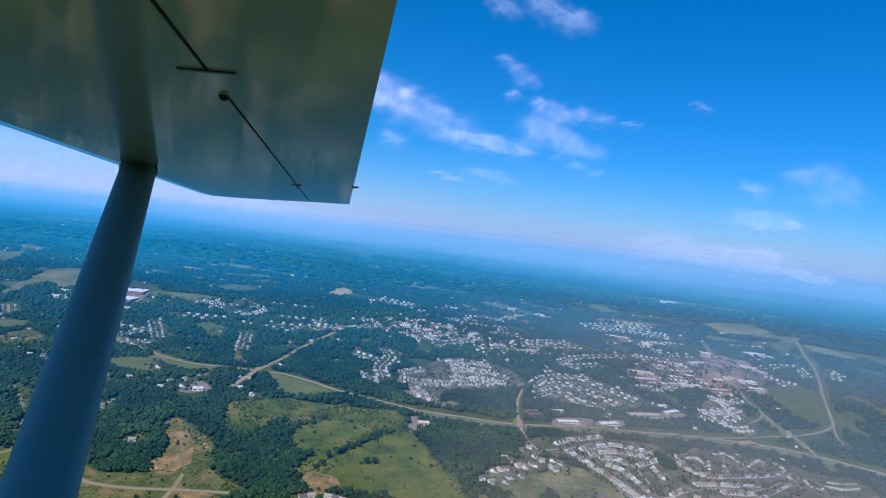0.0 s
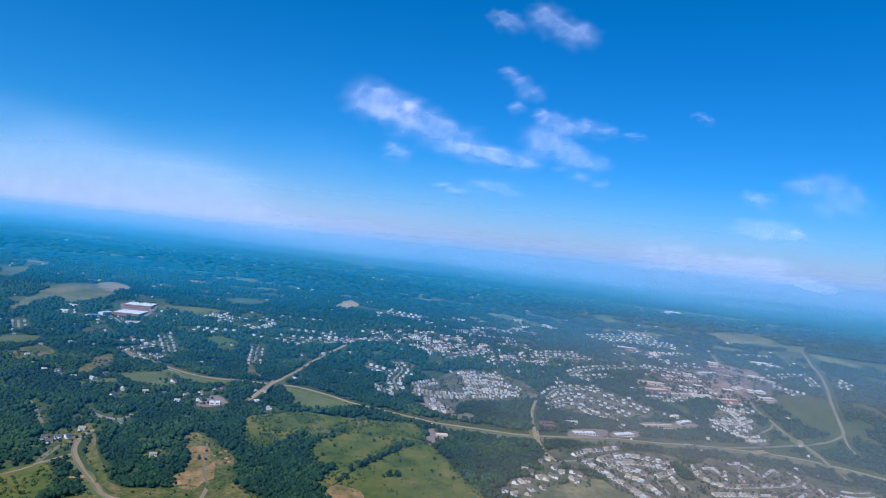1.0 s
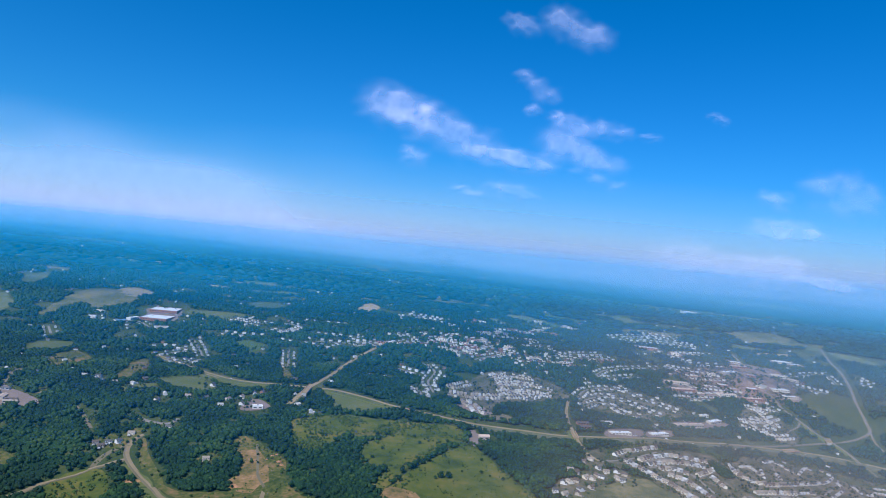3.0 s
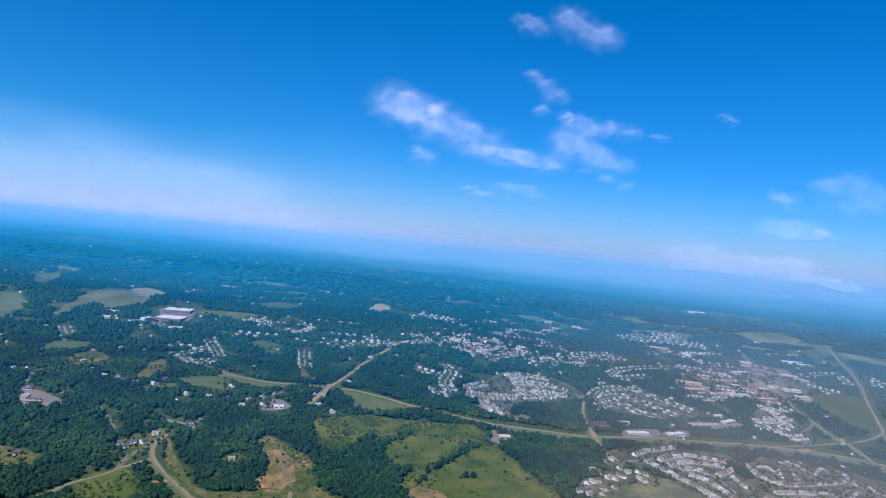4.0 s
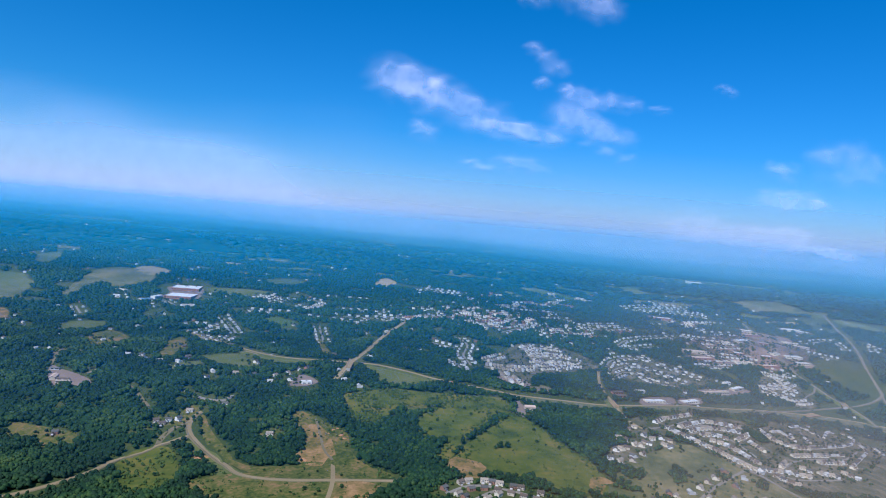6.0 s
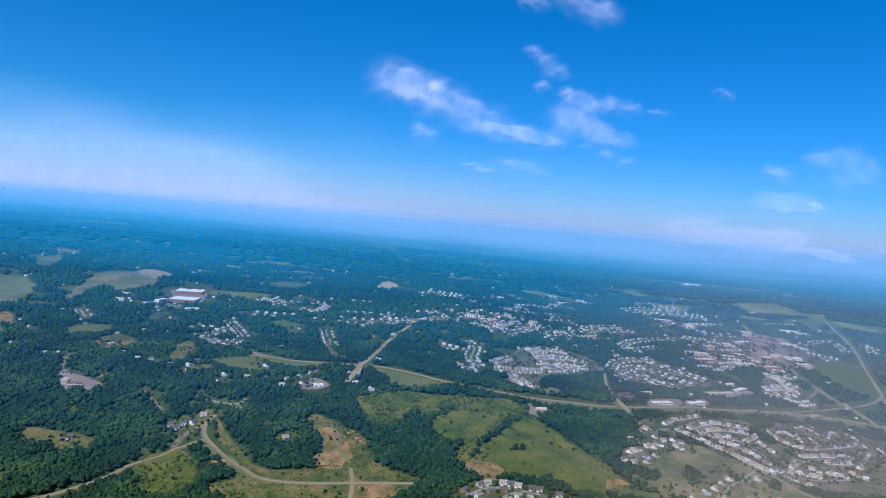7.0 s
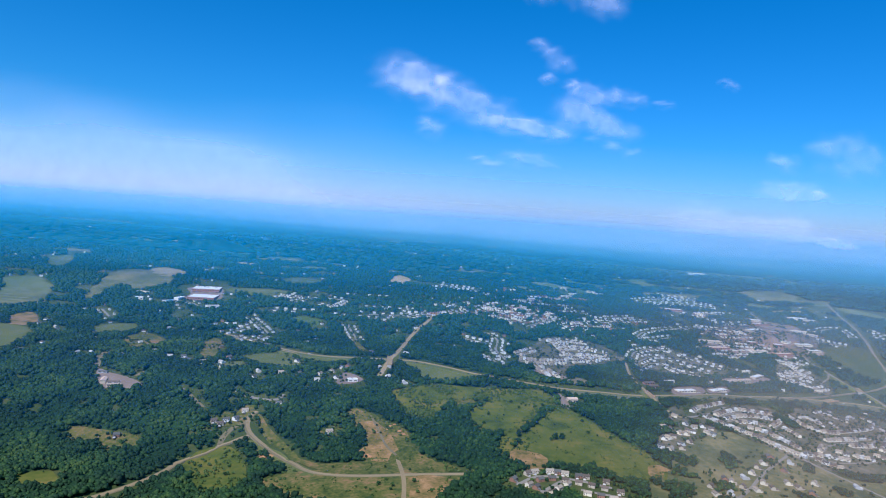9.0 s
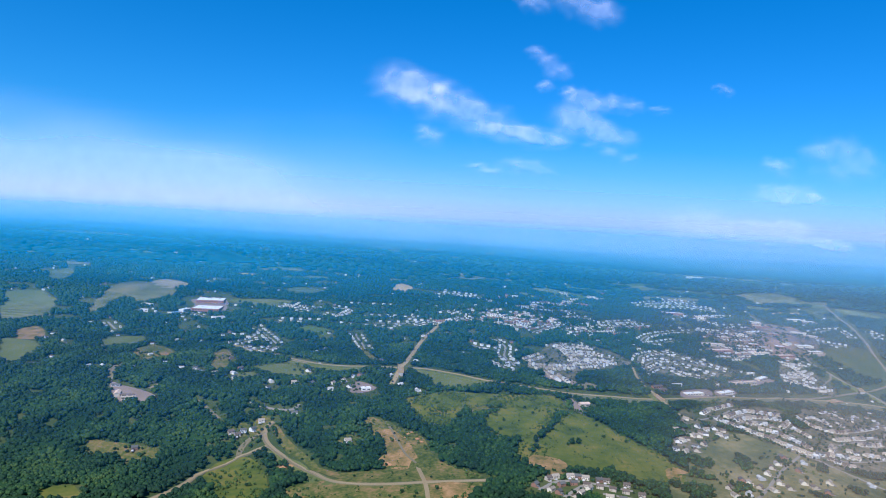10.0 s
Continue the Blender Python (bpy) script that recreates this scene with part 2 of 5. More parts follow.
def box(bm, cx, cy, cz, sx, sy, sz, bevel=0.0):
    made = bmesh.ops.create_cube(bm, size=1.0, matrix=Matrix.LocRotScale((cx, cy, cz), None, (sx, sy, sz)))
    if bevel:
        edges = {e for v_ in made["verts"] for e in v_.link_edges}
        bmesh.ops.bevel(bm, geom=list(edges), offset=bevel, segments=1, affect="EDGES")
    return bm


def boxed(*a, **k):
    return box(bmesh.new(), *a, **k)


def spline(pts, step=8.0, closed=False):
    """Points along a smooth curve through pts."""
    p = [np.array(q, float) for q in pts]
    n = len(p)
    out = []
    for i in range(n if closed else n - 1):
        a, b = p[i], p[(i + 1) % n]
        z0 = p[i - 1] if (closed or i > 0) else 2 * a - b
        z1 = p[(i + 2) % n] if (closed or i + 2 < n) else 2 * b - a
        m = max(2, int(np.linalg.norm(b - a) / step))
        for t in np.arange(m) / m:
            out.append(0.5 * (2 * a + (b - z0) * t + (2 * z0 - 5 * a + 4 * b - z1) * t * t + (3 * a - z0 - 3 * b + z1) * t ** 3))
    if not closed:
        out.append(p[-1])
    return np.array(out)


# where no woods grow: a map of the plan, 4 m to a cell
CELL, MX0, MY0 = 4.0, -4400.0, 440.0
CLEAR = np.zeros((2000, 1120), bool)
GX, GY = np.meshgrid(np.arange(MX0, MX0 + 2000 * CELL, CELL), np.arange(MY0, MY0 + 1120 * CELL, CELL), indexing="ij")


def inside(poly, x, y):
    r = np.zeros(np.shape(x), bool)
    for (x0, y0), (x1, y1) in zip(poly, np.roll(poly, -1, axis=0)):
        cut = (y0 > y) != (y1 > y)
        with np.errstate(divide="ignore", invalid="ignore"):
            r ^= cut & (x < (x1 - x0) * (y - y0) / (y1 - y0) + x0)
    return r


def window_of(lo, hi):
    i0, j0 = int((lo[0] - MX0) / CELL), int((lo[1] - MY0) / CELL)
    i1, j1 = int((hi[0] - MX0) / CELL) + 2, int((hi[1] - MY0) / CELL) + 2
    return slice(max(0, i0), max(0, i1)), slice(max(0, j0), max(0, j1))


def clear_area(poly):
    s = window_of(poly.min(0), poly.max(0))
    CLEAR[s] |= inside(poly, GX[s], GY[s])


def clear_line(line, r):
    for q in line:
        s = window_of(q - r, q + r)
        CLEAR[s] |= (GX[s] - q[0]) ** 2 + (GY[s] - q[1]) ** 2 < r * r


def is_clear(x, y):
    i, j = ((x - MX0) / CELL).astype(int), ((y - MY0) / CELL).astype(int)
    ok = (i >= 0) & (i < 2000) & (j >= 0) & (j < 1120)
    r = np.zeros(len(x), bool)
    r[ok] = CLEAR[i[ok], j[ok]]
    return r


def ground_patch(name, pts, mat, label, category="field", lift=0.4, ragged=4.0, keep_trees=False, grid=24.0):
    """A field or yard that lies on the land, with an uneven edge."""
    edge = spline(pts, 14.0, True) if ragged else np.array(pts, float)
    if ragged:
        edge += np.array([[noise.noise((q[0] / 17, q[1] / 17, k)) for k in (1.5, 7.5)] for q in edge]) * ragged
    if not keep_trees:
        clear_area(edge)
    lo, hi = edge.min(0), edge.max(0)
    xx, yy = np.meshgrid(np.arange(lo[0], hi[0], grid), np.arange(lo[1], hi[1], grid))
    xx, yy = xx.ravel(), yy.ravel()
    keep = inside(edge, xx, yy)
    n = len(edge)
    flat_pts = [Vector((float(a), float(b))) for a, b in edge] + [Vector((float(a), float(b))) for a, b in zip(xx[keep], yy[keep])]
    vs, _, fs, *_ = delaunay_2d_cdt(flat_pts, [(i, (i + 1) % n) for i in range(n)], [], 1, 0.01)
    hz = land([q.x for q in vs], [q.y for q in vs]) + lift
    ob = link_mesh(name, [(q.x, q.y, z) for q, z in zip(vs, hz)], fs, mat, True)
    return tagged(ob, label, category, "", "structure")


def road(name, pts, width, mat, label, lift=0.55, bumps=(), side=0.0, clear=None, raw=False):
    """A strip of road on the land; bumps: (x, y, height, reach) where it climbs over another road. Its banks slope down to the ground."""
    line = spline(pts, 7.0)
    d = np.gradient(line, axis=0)
    d /= np.linalg.norm(d, axis=1)[:, None]
    nrm = np.stack([-d[:, 1], d[:, 0]], 1)
    line = line + nrm * side
    up = np.zeros(len(line))
    for bx, by, high, reach in bumps:
        r = np.hypot(line[:, 0] - bx, line[:, 1] - by) / reach
        up = np.maximum(up, high * np.clip(1.35 - r, 0, 1) ** 2 * (3 - 2 * np.clip(1.35 - r, 0, 1)))
    if clear is not False:
        clear_line(line, clear or width / 2 + 5)
    rows = []
    for off, toe in ((-1, 1), (-1, 0), (1, 0), (1, 1)):
        q = line + nrm * off * (width / 2 + toe * (1.5 * up[:, None] + 0.6))
        z = land(q[:, 0], q[:, 1]) - 0.3 if toe else land(line[:, 0], line[:, 1]) + lift + up
        rows.append(np.column_stack([q, z]))
    n = len(line)
    verts = np.concatenate(rows)
    strips = [[(k * n + i, k * n + i + 1, (k + 1) * n + i + 1, (k + 1) * n + i) for i in range(n - 1)] for k in range(3)]
    if bumps:
        tagged(link_mesh("embankment", verts, strips[0] + strips[2], M_VERGE), "grassy bank carrying the road", "embankment", "", "structure")
    ob = link_mesh(name, verts, strips[1] if bumps else strips[0] + strips[1] + strips[2], mat)
    return tagged(ob, label, "road", "", "structure"), line


# ---- the land and its fields ----
xs = np.concatenate([np.arange(-7000, -1800, 200.0), np.arange(-1800, -960, 40.0), np.arange(-960, 100, 9.0), np.arange(100, 1800, 40.0), np.arange(1800, 7001, 200.0)])
ys = np.concatenate([np.arange(-2500, 400, 200.0), np.arange(400, 1060, 9.0), np.arange(1060, 2700, 40.0), np.arange(2700, 4961, 90.0)])
gx, gy = np.meshgrid(xs, ys, indexing="ij")
gz = land(gx, gy)
nx, ny = gx.shape
idx = np.arange(nx * ny).reshape(nx, ny)
quads = np.stack([idx[:-1, :-1], idx[1:, :-1], idx[1:, 1:], idx[:-1, 1:]], -1).reshape(-1, 4)
tagged(link_mesh("ground", np.column_stack([gx.ravel(), gy.ravel(), gz.ravel()]), quads, M_LAND, True),
       "rolling green countryside with grass and woodland floor", "ground", "", "structure")

FIELDS = []
FIELDS.append(("meadow", [(-185, 840), (-143, 930), (-120, 975), (-97, 1002), (-64, 977), (-47, 931), (-23, 897), (3, 842), (8, 808), (-2, 772), (-41, 766), (-69, 764), (-87, 789), (-130, 785), (-155, 800), (-180, 818)], M_MEADOW, "bright green overgrown meadow with scattered shrubs"))
FIELDS.append(("meadow", [(-253, 927), (-233, 969), (-213, 997), (-160, 1020), (-135, 999), (-142, 957), (-171, 903), (-190, 877), (-226, 876), (-246, 897)], M_MEADOW, "yellow-green meadow ringed by woods"))
FIELDS.append(("meadow", [(-358, 964), (-343, 993), (-320, 992), (-299, 960), (-300, 918), (-327, 910), (-346, 925)], M_MEADOW, "mid-green hillside clearing among trees"))
FIELDS.append(("scrub", [(-427, 916), (-386, 903), (-341, 861), (-315, 806), (-278, 780), (-260, 758), (-272, 702), (-339, 656), (-449, 668), (-501, 735), (-437, 757), (-388, 781), (-393, 830)], M_SCRUB, "dry tan and olive scrub round the road junction"))
FIELDS.append(("scrub", [(-545, 834), (-511, 817), (-459, 768), (-439, 738), (-478, 748), (-518, 800), (-552, 827)], M_VERGE, "rough olive grass inside the road bend"))
FIELDS.append(("bare_ground", [(-196, 815), (-173, 814), (-151, 804), (-143, 791), (-154, 767), (-175, 761), (-189, 780)], M_BARE, "patch of bare orange earth at the meadow edge"))
FIELDS.append(("brush", [(-369, 993), (-312, 1046), (-240, 1056), (-180, 1067), (-115, 1078), (-107, 1016), (-154, 1017), (-197, 1004), (-257, 981), (-287, 948), (-306, 893), (-340, 899)], M_MEADOW, "bushy yellow-green rough pasture below the bypass"))
FIELDS.append(("brush", [(-214, 1001), (-151, 1015), (-102, 1011), (-80, 996), (-127, 986), (-150, 937), (-174, 884), (-197, 813), (-212, 826), (-200, 886), (-170, 927), (-141, 970), (-145, 996)], M_MEADOW, "bushy hedge strip between two meadows"))
FIELDS.append(("verge", [(-365, 1170), (-283, 1140), (-223, 1111), (-306, 1076), (-340, 1106)], M_VERGE, "olive grass bank beside the bypass"))
FIELDS.append(("verge", [(-609, 1187), (-453, 1161), (-490, 1128), (-555, 1142)], M_VERGE, "mown grass bank below the bypass"))
FIELDS.append(("clearing", [(-801, 829), (-756, 838), (-696, 827), (-698, 800), (-770, 807)], M_SCRUB, "small dry clearing in the woods"))
FIELDS.append(("clearing", [(-779, 705), (-747, 722), (-722, 684), (-759, 673)], M_MEADOW, "grassy clearing at the foot of the woods"))
FIELDS.append(("clearing", [(-457, 846), (-451, 855), (-441, 866), (-429, 860), (-434, 846), (-448, 841)], M_SCRUB, "dry yard round a lone house in the woods"))
FIELDS.append(("brush", [(-616, 789), (-593, 818), (-565, 821), (-541, 789), (-522, 713), (-573, 705)], M_MEADOW, "lawn and shrubs below the road fork"))
FIELDS.append(("clearing", [(-610, 873), (-609, 893), (-586, 897), (-584, 915), (-565, 917), (-561, 904), (-568, 881), (-576, 867), (-594, 863)], M_SCRUB, "worn yard of a wooded homestead"))
FIELDS.append(("clearing", [(-898, 1205), (-880, 1250), (-815, 1190), (-848, 1120)], M_SCRUB, "pale pasture among woods"))
FIELDS.append(("clearing", [(-749, 1201), (-746, 1250), (-705, 1192), (-689, 1127), (-713, 1093)], M_SCRUB, "pale grassy paddock among woods"))
FIELDS.append(("clearing", [(-689, 1036), (-646, 1102), (-634, 1073), (-663, 1025)], M_VERGE, "narrow olive lawn among woods"))
FIELDS.append(("bare_ground", [(-411, 877), (-385, 888), (-363, 856), (-351, 817), (-354, 788), (-376, 784), (-393, 806), (-386, 825), (-394, 851)], M_BARE, "reddish bare soil along the scrub edge"))
FIELDS.append(("bare_ground", [(-326, 737), (-285, 738), (-277, 695), (-291, 666), (-310, 656)], M_BARE, "dry reddish soil beside the road junction"))
FIELDS.append(("clearing", [(-992, 1265), (-933, 1310), (-905, 1241), (-955, 1206)], M_VERGE, "pale pasture among woods"))
FIELDS.append(("clearing", [(-660, 1127), (-610, 1169), (-543, 1121), (-548, 1087), (-616, 1090)], M_VERGE, "thin olive grass among scattered houses"))
FIELDS.append(("bare_ground", [(-501, 1339), (-467, 1299), (-435, 1214), (-449, 1214), (-479, 1283), (-510, 1327)], M_SCRUB, "bare track and yards on a wooded slope"))
FIELDS.append(("bare_ground", [(-65, 1147), (-48, 1183), (-19, 1187), (-10, 1158)], M_SHOULDER, "graded building plot of bare earth"))
FIELDS.append(("field", [(-1126, 1449), (-1234, 1798), (-1153, 1865), (-1060, 1798), (-1039, 1708), (-1071, 1628), (-1135, 1643)], M_ROUGH, "pale dry pasture beyond the warehouses"))
FIELDS.append(("field", [(-1155, 1864), (-1135, 1921), (-1049, 1874), (-1057, 1823), (-1094, 1804)], M_STUBBLE, "tan harvested field"))
FIELDS.append(("field", [(-771, 1856), (-751, 1924), (-649, 1909), (-696, 1825)], M_FARFIELD, "long pale green field"))
FIELDS.append(("field", [(-467, 1993), (-446, 2088), (-401, 2036), (-420, 1954), (-458, 1943)], M_STUBBLE, "orange-tan bare field in the woods"))
FIELDS.append(("field", [(-12, 2159), (45, 2219), (136, 2176), (77, 2119)], M_FARFIELD, "pale field beyond the town"))
FIELDS.append(("field", [(-873, 1699), (-849, 1741), (-711, 1747), (-753, 1669)], M_VERGE, "green strip field"))
FIELDS.append(("field", [(834, 2251), (960, 2316), (1071, 2289), (1035, 2249), (936, 2254)], M_FARFIELD, "long pale field below the far eastern hills"))
FIELDS.append(("field", [(1082, 2252), (1152, 2227), (1197, 2168), (1150, 2124), (1079, 2187)], M_FARFIELD, "long pale field below the far eastern hills"))
FIELDS.append(("field", [(-644, 1449), (-626, 1490), (-572, 1457), (-579, 1389)], M_LAWN, "bright green playing field among trees"))
FIELDS.append(("field", [(-1434, 1633), (-1381, 1686), (-1320, 1633), (-1336, 1526)], M_FARFIELD, "wide pale green pasture"))
FIELDS.append(("field", [(-1339, 1490), (-1278, 1543), (-1200, 1436), (-1254, 1363)], M_ROUGH, "pale hill pasture"))
FIELDS.append(("field", [(762, 2355), (960, 2441), (1001, 2351), (843, 2252)], M_ROUGH, "dull pale fairways among woods"))
FIELDS.append(("field", [(764, 1779), (910, 1821), (886, 1689), (817, 1627)], M_LAND, "dull green field inside the highway loop"))
FIELDS.append(("field", [(19, 847), (61, 896), (148, 980), (205, 959), (250, 889), (309, 867), (463, 934), (414, 743), (262, 603), (60, 600), (-30, 639), (-40, 739), (5, 788)], M_ROUGH, "dull olive rough grass between the housing estates"))
FIELDS.append(("yards", [(115, 1031), (162, 1101), (226, 1158), (351, 1220), (354, 1058), (264, 903), (214, 948), (168, 1024)], M_SUBURB, "lawns and drives of the near housing estate"))
FIELDS.append(("yards", [(359, 1140), (427, 1273), (575, 1357), (753, 1390), (818, 1349), (706, 1137), (464, 951), (264, 886), (309, 979)], M_SUBURB, "lawns and drives of the eastern housing estate"))
FIELDS.append(("yards", [(-143, 1234), (-102, 1338), (-50, 1453), (49, 1492), (113, 1428), (81, 1345), (-38, 1236), (-67, 1162), (-99, 1178)], M_SUBURB, "yards and parking among the terraces"))
FIELDS.append(("yards", [(137, 1367), (142, 1436), (179, 1514), (252, 1573), (324, 1553), (401, 1490), (305, 1389), (185, 1350)], M_SUBURB, "lawns and drives of a curved housing estate"))
FIELDS.append(("shop_ground", [(439, 1798), (560, 1906), (668, 1967), (783, 1976), (791, 1891), (779, 1823), (727, 1754), (689, 1708), (617, 1718), (537, 1680), (431, 1607), (393, 1633), (458, 1723)], M_BROWNLOT, "dusty pinkish-brown ground of the shopping district"))
FIELDS.append(("yards", [(515, 1500), (533, 1551), (571, 1636), (645, 1630), (659, 1529), (598, 1473)], M_SUBURB, "yards and parking of a townhouse court"))
FIELDS.append(("bare_ground", [(-27, 791), (-12, 817), (6, 826), (7, 801), (-4, 773), (-23, 773)], M_BARE, "worn reddish-brown corner of the meadow"))
FIELDS.append(("clearing", [(-276, 983), (-258, 1000), (-238, 992), (-241, 962), (-269, 952)], M_SCRUB, "small pale pasture beside the meadow"))
FIELDS.append(("yards", [(92, 1062), (127, 1119), (138, 1107), (113, 1010), (124, 1013), (106, 948), (90, 918), (54, 884), (24, 877), (26, 903), (49, 941), (73, 969), (85, 1005)], M_SUBURB, "worn yards and drives among wooded houses"))
FIELDS.append(("yards", [(134, 1018), (155, 1014), (143, 969), (125, 960)], M_SUBURB, "worn yard behind houses in the woods"))
FIELDS.append(("bare_ground", [(-545, 818), (-532, 817), (-511, 801), (-511, 793), (-532, 804)], M_BARE, "reddish bare soil inside the road bend"))
FIELDS.append(("field", [(-1356, 1506), (-1373, 1640), (-1276, 1599), (-1233, 1480), (-1244, 1413), (-1269, 1376)], M_FARFIELD, "pale green farm field on a slope"))
FIELDS.append(("field", [(-1161, 1212), (-1094, 1209), (-1047, 1149), (-1044, 1037)], M_VERGE, "dull olive farm field"))
FIELDS.append(("field", [(-1181, 1287), (-1159, 1334), (-1099, 1244), (-1134, 1222)], M_BARE, "reddish ploughed farm field"))
FIELDS.append(("field", [(-1487, 1932), (-1452, 1991), (-1381, 1834), (-1428, 1818)], M_VERGE, "olive farm field with low hedges"))
FIELDS.append(("scrub", [(-555, 900), (-548, 875), (-530, 844), (-502, 814), (-465, 778), (-423, 748), (-382, 747), (-376, 778), (-405, 781), (-440, 777), (-468, 794), (-493, 821), (-519, 849), (-539, 880)], M_SCRUB, "rough olive verge inside the road bend"))
FIELDS.append(("field", [(146, 985), (177, 999), (199, 963), (222, 917), (233, 893), (204, 871), (178, 904), (162, 940), (145, 953)], M_ROUGH, "worn brownish grass along the back gardens"))
for kind, pts, mat, label in FIELDS:
    ground_patch(kind, pts, mat, label, lift=0.3 if kind in ("yards", "shop_ground") else 0.62 if kind == "bare_ground" else 0.4, ragged=14.0 if kind == "bare_ground" else 6.0, grid=11.0 if pts[0][1] < 1150 else 24.0)

rnd_f = random.Random(21)
for k in range(190):
    y0 = 2050 + 2000 * rnd_f.random() ** 1.3
    x0 = rnd_f.uniform(-0.85, 0.45) * y0
    wx, wy = rnd_f.uniform(24, 100) * (y0 / 2600), rnd_f.uniform(7, 24) * (y0 / 2600)
    mat, words = ((M_FARFIELD, "distant pale green farm field"), (M_VERGE, "distant olive pasture"), (M_ROUGH, "distant dull grass field"), (M_STUBBLE, "distant tan stubble field") if k % 3 == 0 else (M_VERGE, "distant olive pasture"), (M_LAWN, "distant green pasture"))[k % 5]
    sk = rnd_f.uniform(-0.3, 0.3)
    ground_patch("field", [(x0 - wx, y0 - wy - sk * wx), (x0 + wx, y0 - wy * 0.8 + sk * wx), (x0 + wx * 0.9, y0 + wy + sk * wx), (x0 - wx * 0.8, y0 + wy * 0.9 - sk * wx)], mat, words, lift=0.8, ragged=8.0, grid=60.0)

PAVED = []
PAVED.append(([(-461, 1013), (-464, 1075), (-445, 1075), (-422, 1047), (-435, 1020)], "pinkish-grey paved yard in a clearing"))
PAVED.append(([(-841, 995), (-819, 984), (-792, 976), (-769, 967), (-750, 952), (-754, 933), (-775, 938), (-800, 929), (-817, 947)], "worn pinkish-grey car park of a small works"))
PAVED.append(([(-871, 1036), (-877, 1075), (-875, 1103), (-853, 1054), (-852, 1029), (-839, 996), (-844, 994)], "gravel approach to a small works"))
PAVED.append(([(-100, 1071), (-85, 1082), (-79, 1053), (-80, 1011), (-91, 1010), (-99, 1039)], "worn grey-brown yard beside a tan shed"))
PAVED.append(([(-939, 1584), (-944, 1635), (-973, 1694), (-895, 1718), (-857, 1621), (-861, 1581), (-911, 1566)], "grey car park round white warehouses"))
PAVED.append(([(167, 1237), (234, 1274), (222, 1227), (153, 1191)], "grey car park along the bypass"))
PAVED.append(([(252, 1280), (309, 1324), (293, 1277), (239, 1237)], "small grey office car park by the bypass"))
PAVED.append(([(327, 1376), (408, 1406), (483, 1475), (469, 1493), (410, 1448), (341, 1404)], "grey school car park"))
PAVED.append(([(667, 1976), (728, 1989), (749, 1963), (678, 1944)], "shopping-centre car park"))
PAVED.append(([(719, 1948), (766, 1959), (786, 1899), (746, 1887)], "shopping-centre car park among shops"))
PAVED.append(([(599, 1874), (641, 1883), (638, 1850), (605, 1851)], "small grey shop car park"))
PAVED.append(([(698, 1800), (753, 1806), (754, 1784), (711, 1779)], "grey shop forecourt"))
PAVED.append(([(-129, 1183), (-83, 1212), (-53, 1179), (-81, 1153)], "grey car park full of vehicles"))
for pts, label in PAVED:
    ground_patch("paved_yard", pts, M_SHOULDER if "gravel" in label else M_LOT, label, "car park", 0.5, 1.5)

clear_line(np.array([[-452, 1012], [-436, 1008]]), 22)  # open ground before the paved yard

# ---- roads ----
BYPASS = [(-759, 1298), (-680, 1253), (-605, 1206), (-541, 1176), (-493, 1169), (-456, 1171), (-384, 1171), (-343, 1169), (-283, 1148), (-236, 1128), (-185, 1118), (-128, 1111), (-79, 1108),
          (10, 1126), (72, 1142), (177, 1194), (278, 1246), (365, 1299), (460, 1362), (541, 1406), (621, 1443), (698, 1469), (761, 1479), (821, 1466), (900, 1440), (1010, 1395)]
road("bypass_road", BYPASS, 5.6, M_ROAD, "grey two-lane carriageway of the divided bypass", side=4.9)
road("bypass_road", BYPASS, 5.6, M_ROAD, "grey two-lane carriageway of the divided bypass", side=-4.9)
road("verge", BYPASS[12:], 48.0, M_DRY, "broad dry mown verges of the bypass", lift=0.25, clear=24)
road("verge", BYPASS[:13], 30.0, M_VERGE, "grassy verges of the bypass among woods", lift=0.25, clear=13)
road("median", BYPASS, 4.0, M_VERGE, "dry grass strip between two carriageways", lift=0.35, clear=False)
OVER = (-386, 1164, 5.0, 80)
road("country_road", [(-399, 1062), (-394, 1097), (-386, 1164), (-379, 1195), (-367, 1284), (-350, 1374), (-328, 1455), (-308, 1546)], 8.0, M_ROAD, "pale grey road climbing to a bridge over the bypass", 0.9, [OVER])
road("country_road", [(115, 1046), (97, 1084), (89, 1142), (89, 1207), (92, 1283), (106, 1369)], 5.4, M_ROAD, "grey road with a bridge over the bypass", 0.9, [(89, 1147, 5.0, 60)])
VALLEY = [(-252, 748), (-292, 745), (-333, 742), (-379, 737), (-420, 740), (-453, 754), (-485, 791), (-513, 814), (-538, 837), (-555, 857), (-563, 878), (-563, 894), (-558, 903)]
road("shoulder", VALLEY, 9.0, M_SHOULDER, "pale gravel shoulders of the country road", lift=0.45)
road("valley_road", VALLEY, 4.8, M_ROAD, "pale grey country road in a long bend", 0.62)
FORK = [(-550, 847), (-563, 840), (-574, 831), (-585, 825), (-597, 810), (-613, 798), (-624, 785), (-630, 747), (-655, 690), (-690, 640)]
road("shoulder", FORK, 8.5, M_SHOULDER, "pale gravel shoulders of the side road", lift=0.42)
road("valley_road", FORK, 4.4, M_ROAD, "pale grey side road at the fork", 0.58)
road("track", [(-564, 878), (-573, 871), (-581, 859), (-586, 843), (-584, 826)], 8.0, M_SHOULDER, "sandy gravel track at the fork", 0.45)
road("track", [(-391, 900), (-377, 864), (-362, 824), (-345, 800)], 3.2, M_SHOULDER, "worn sandy track through the scrub", 0.85, clear=False)
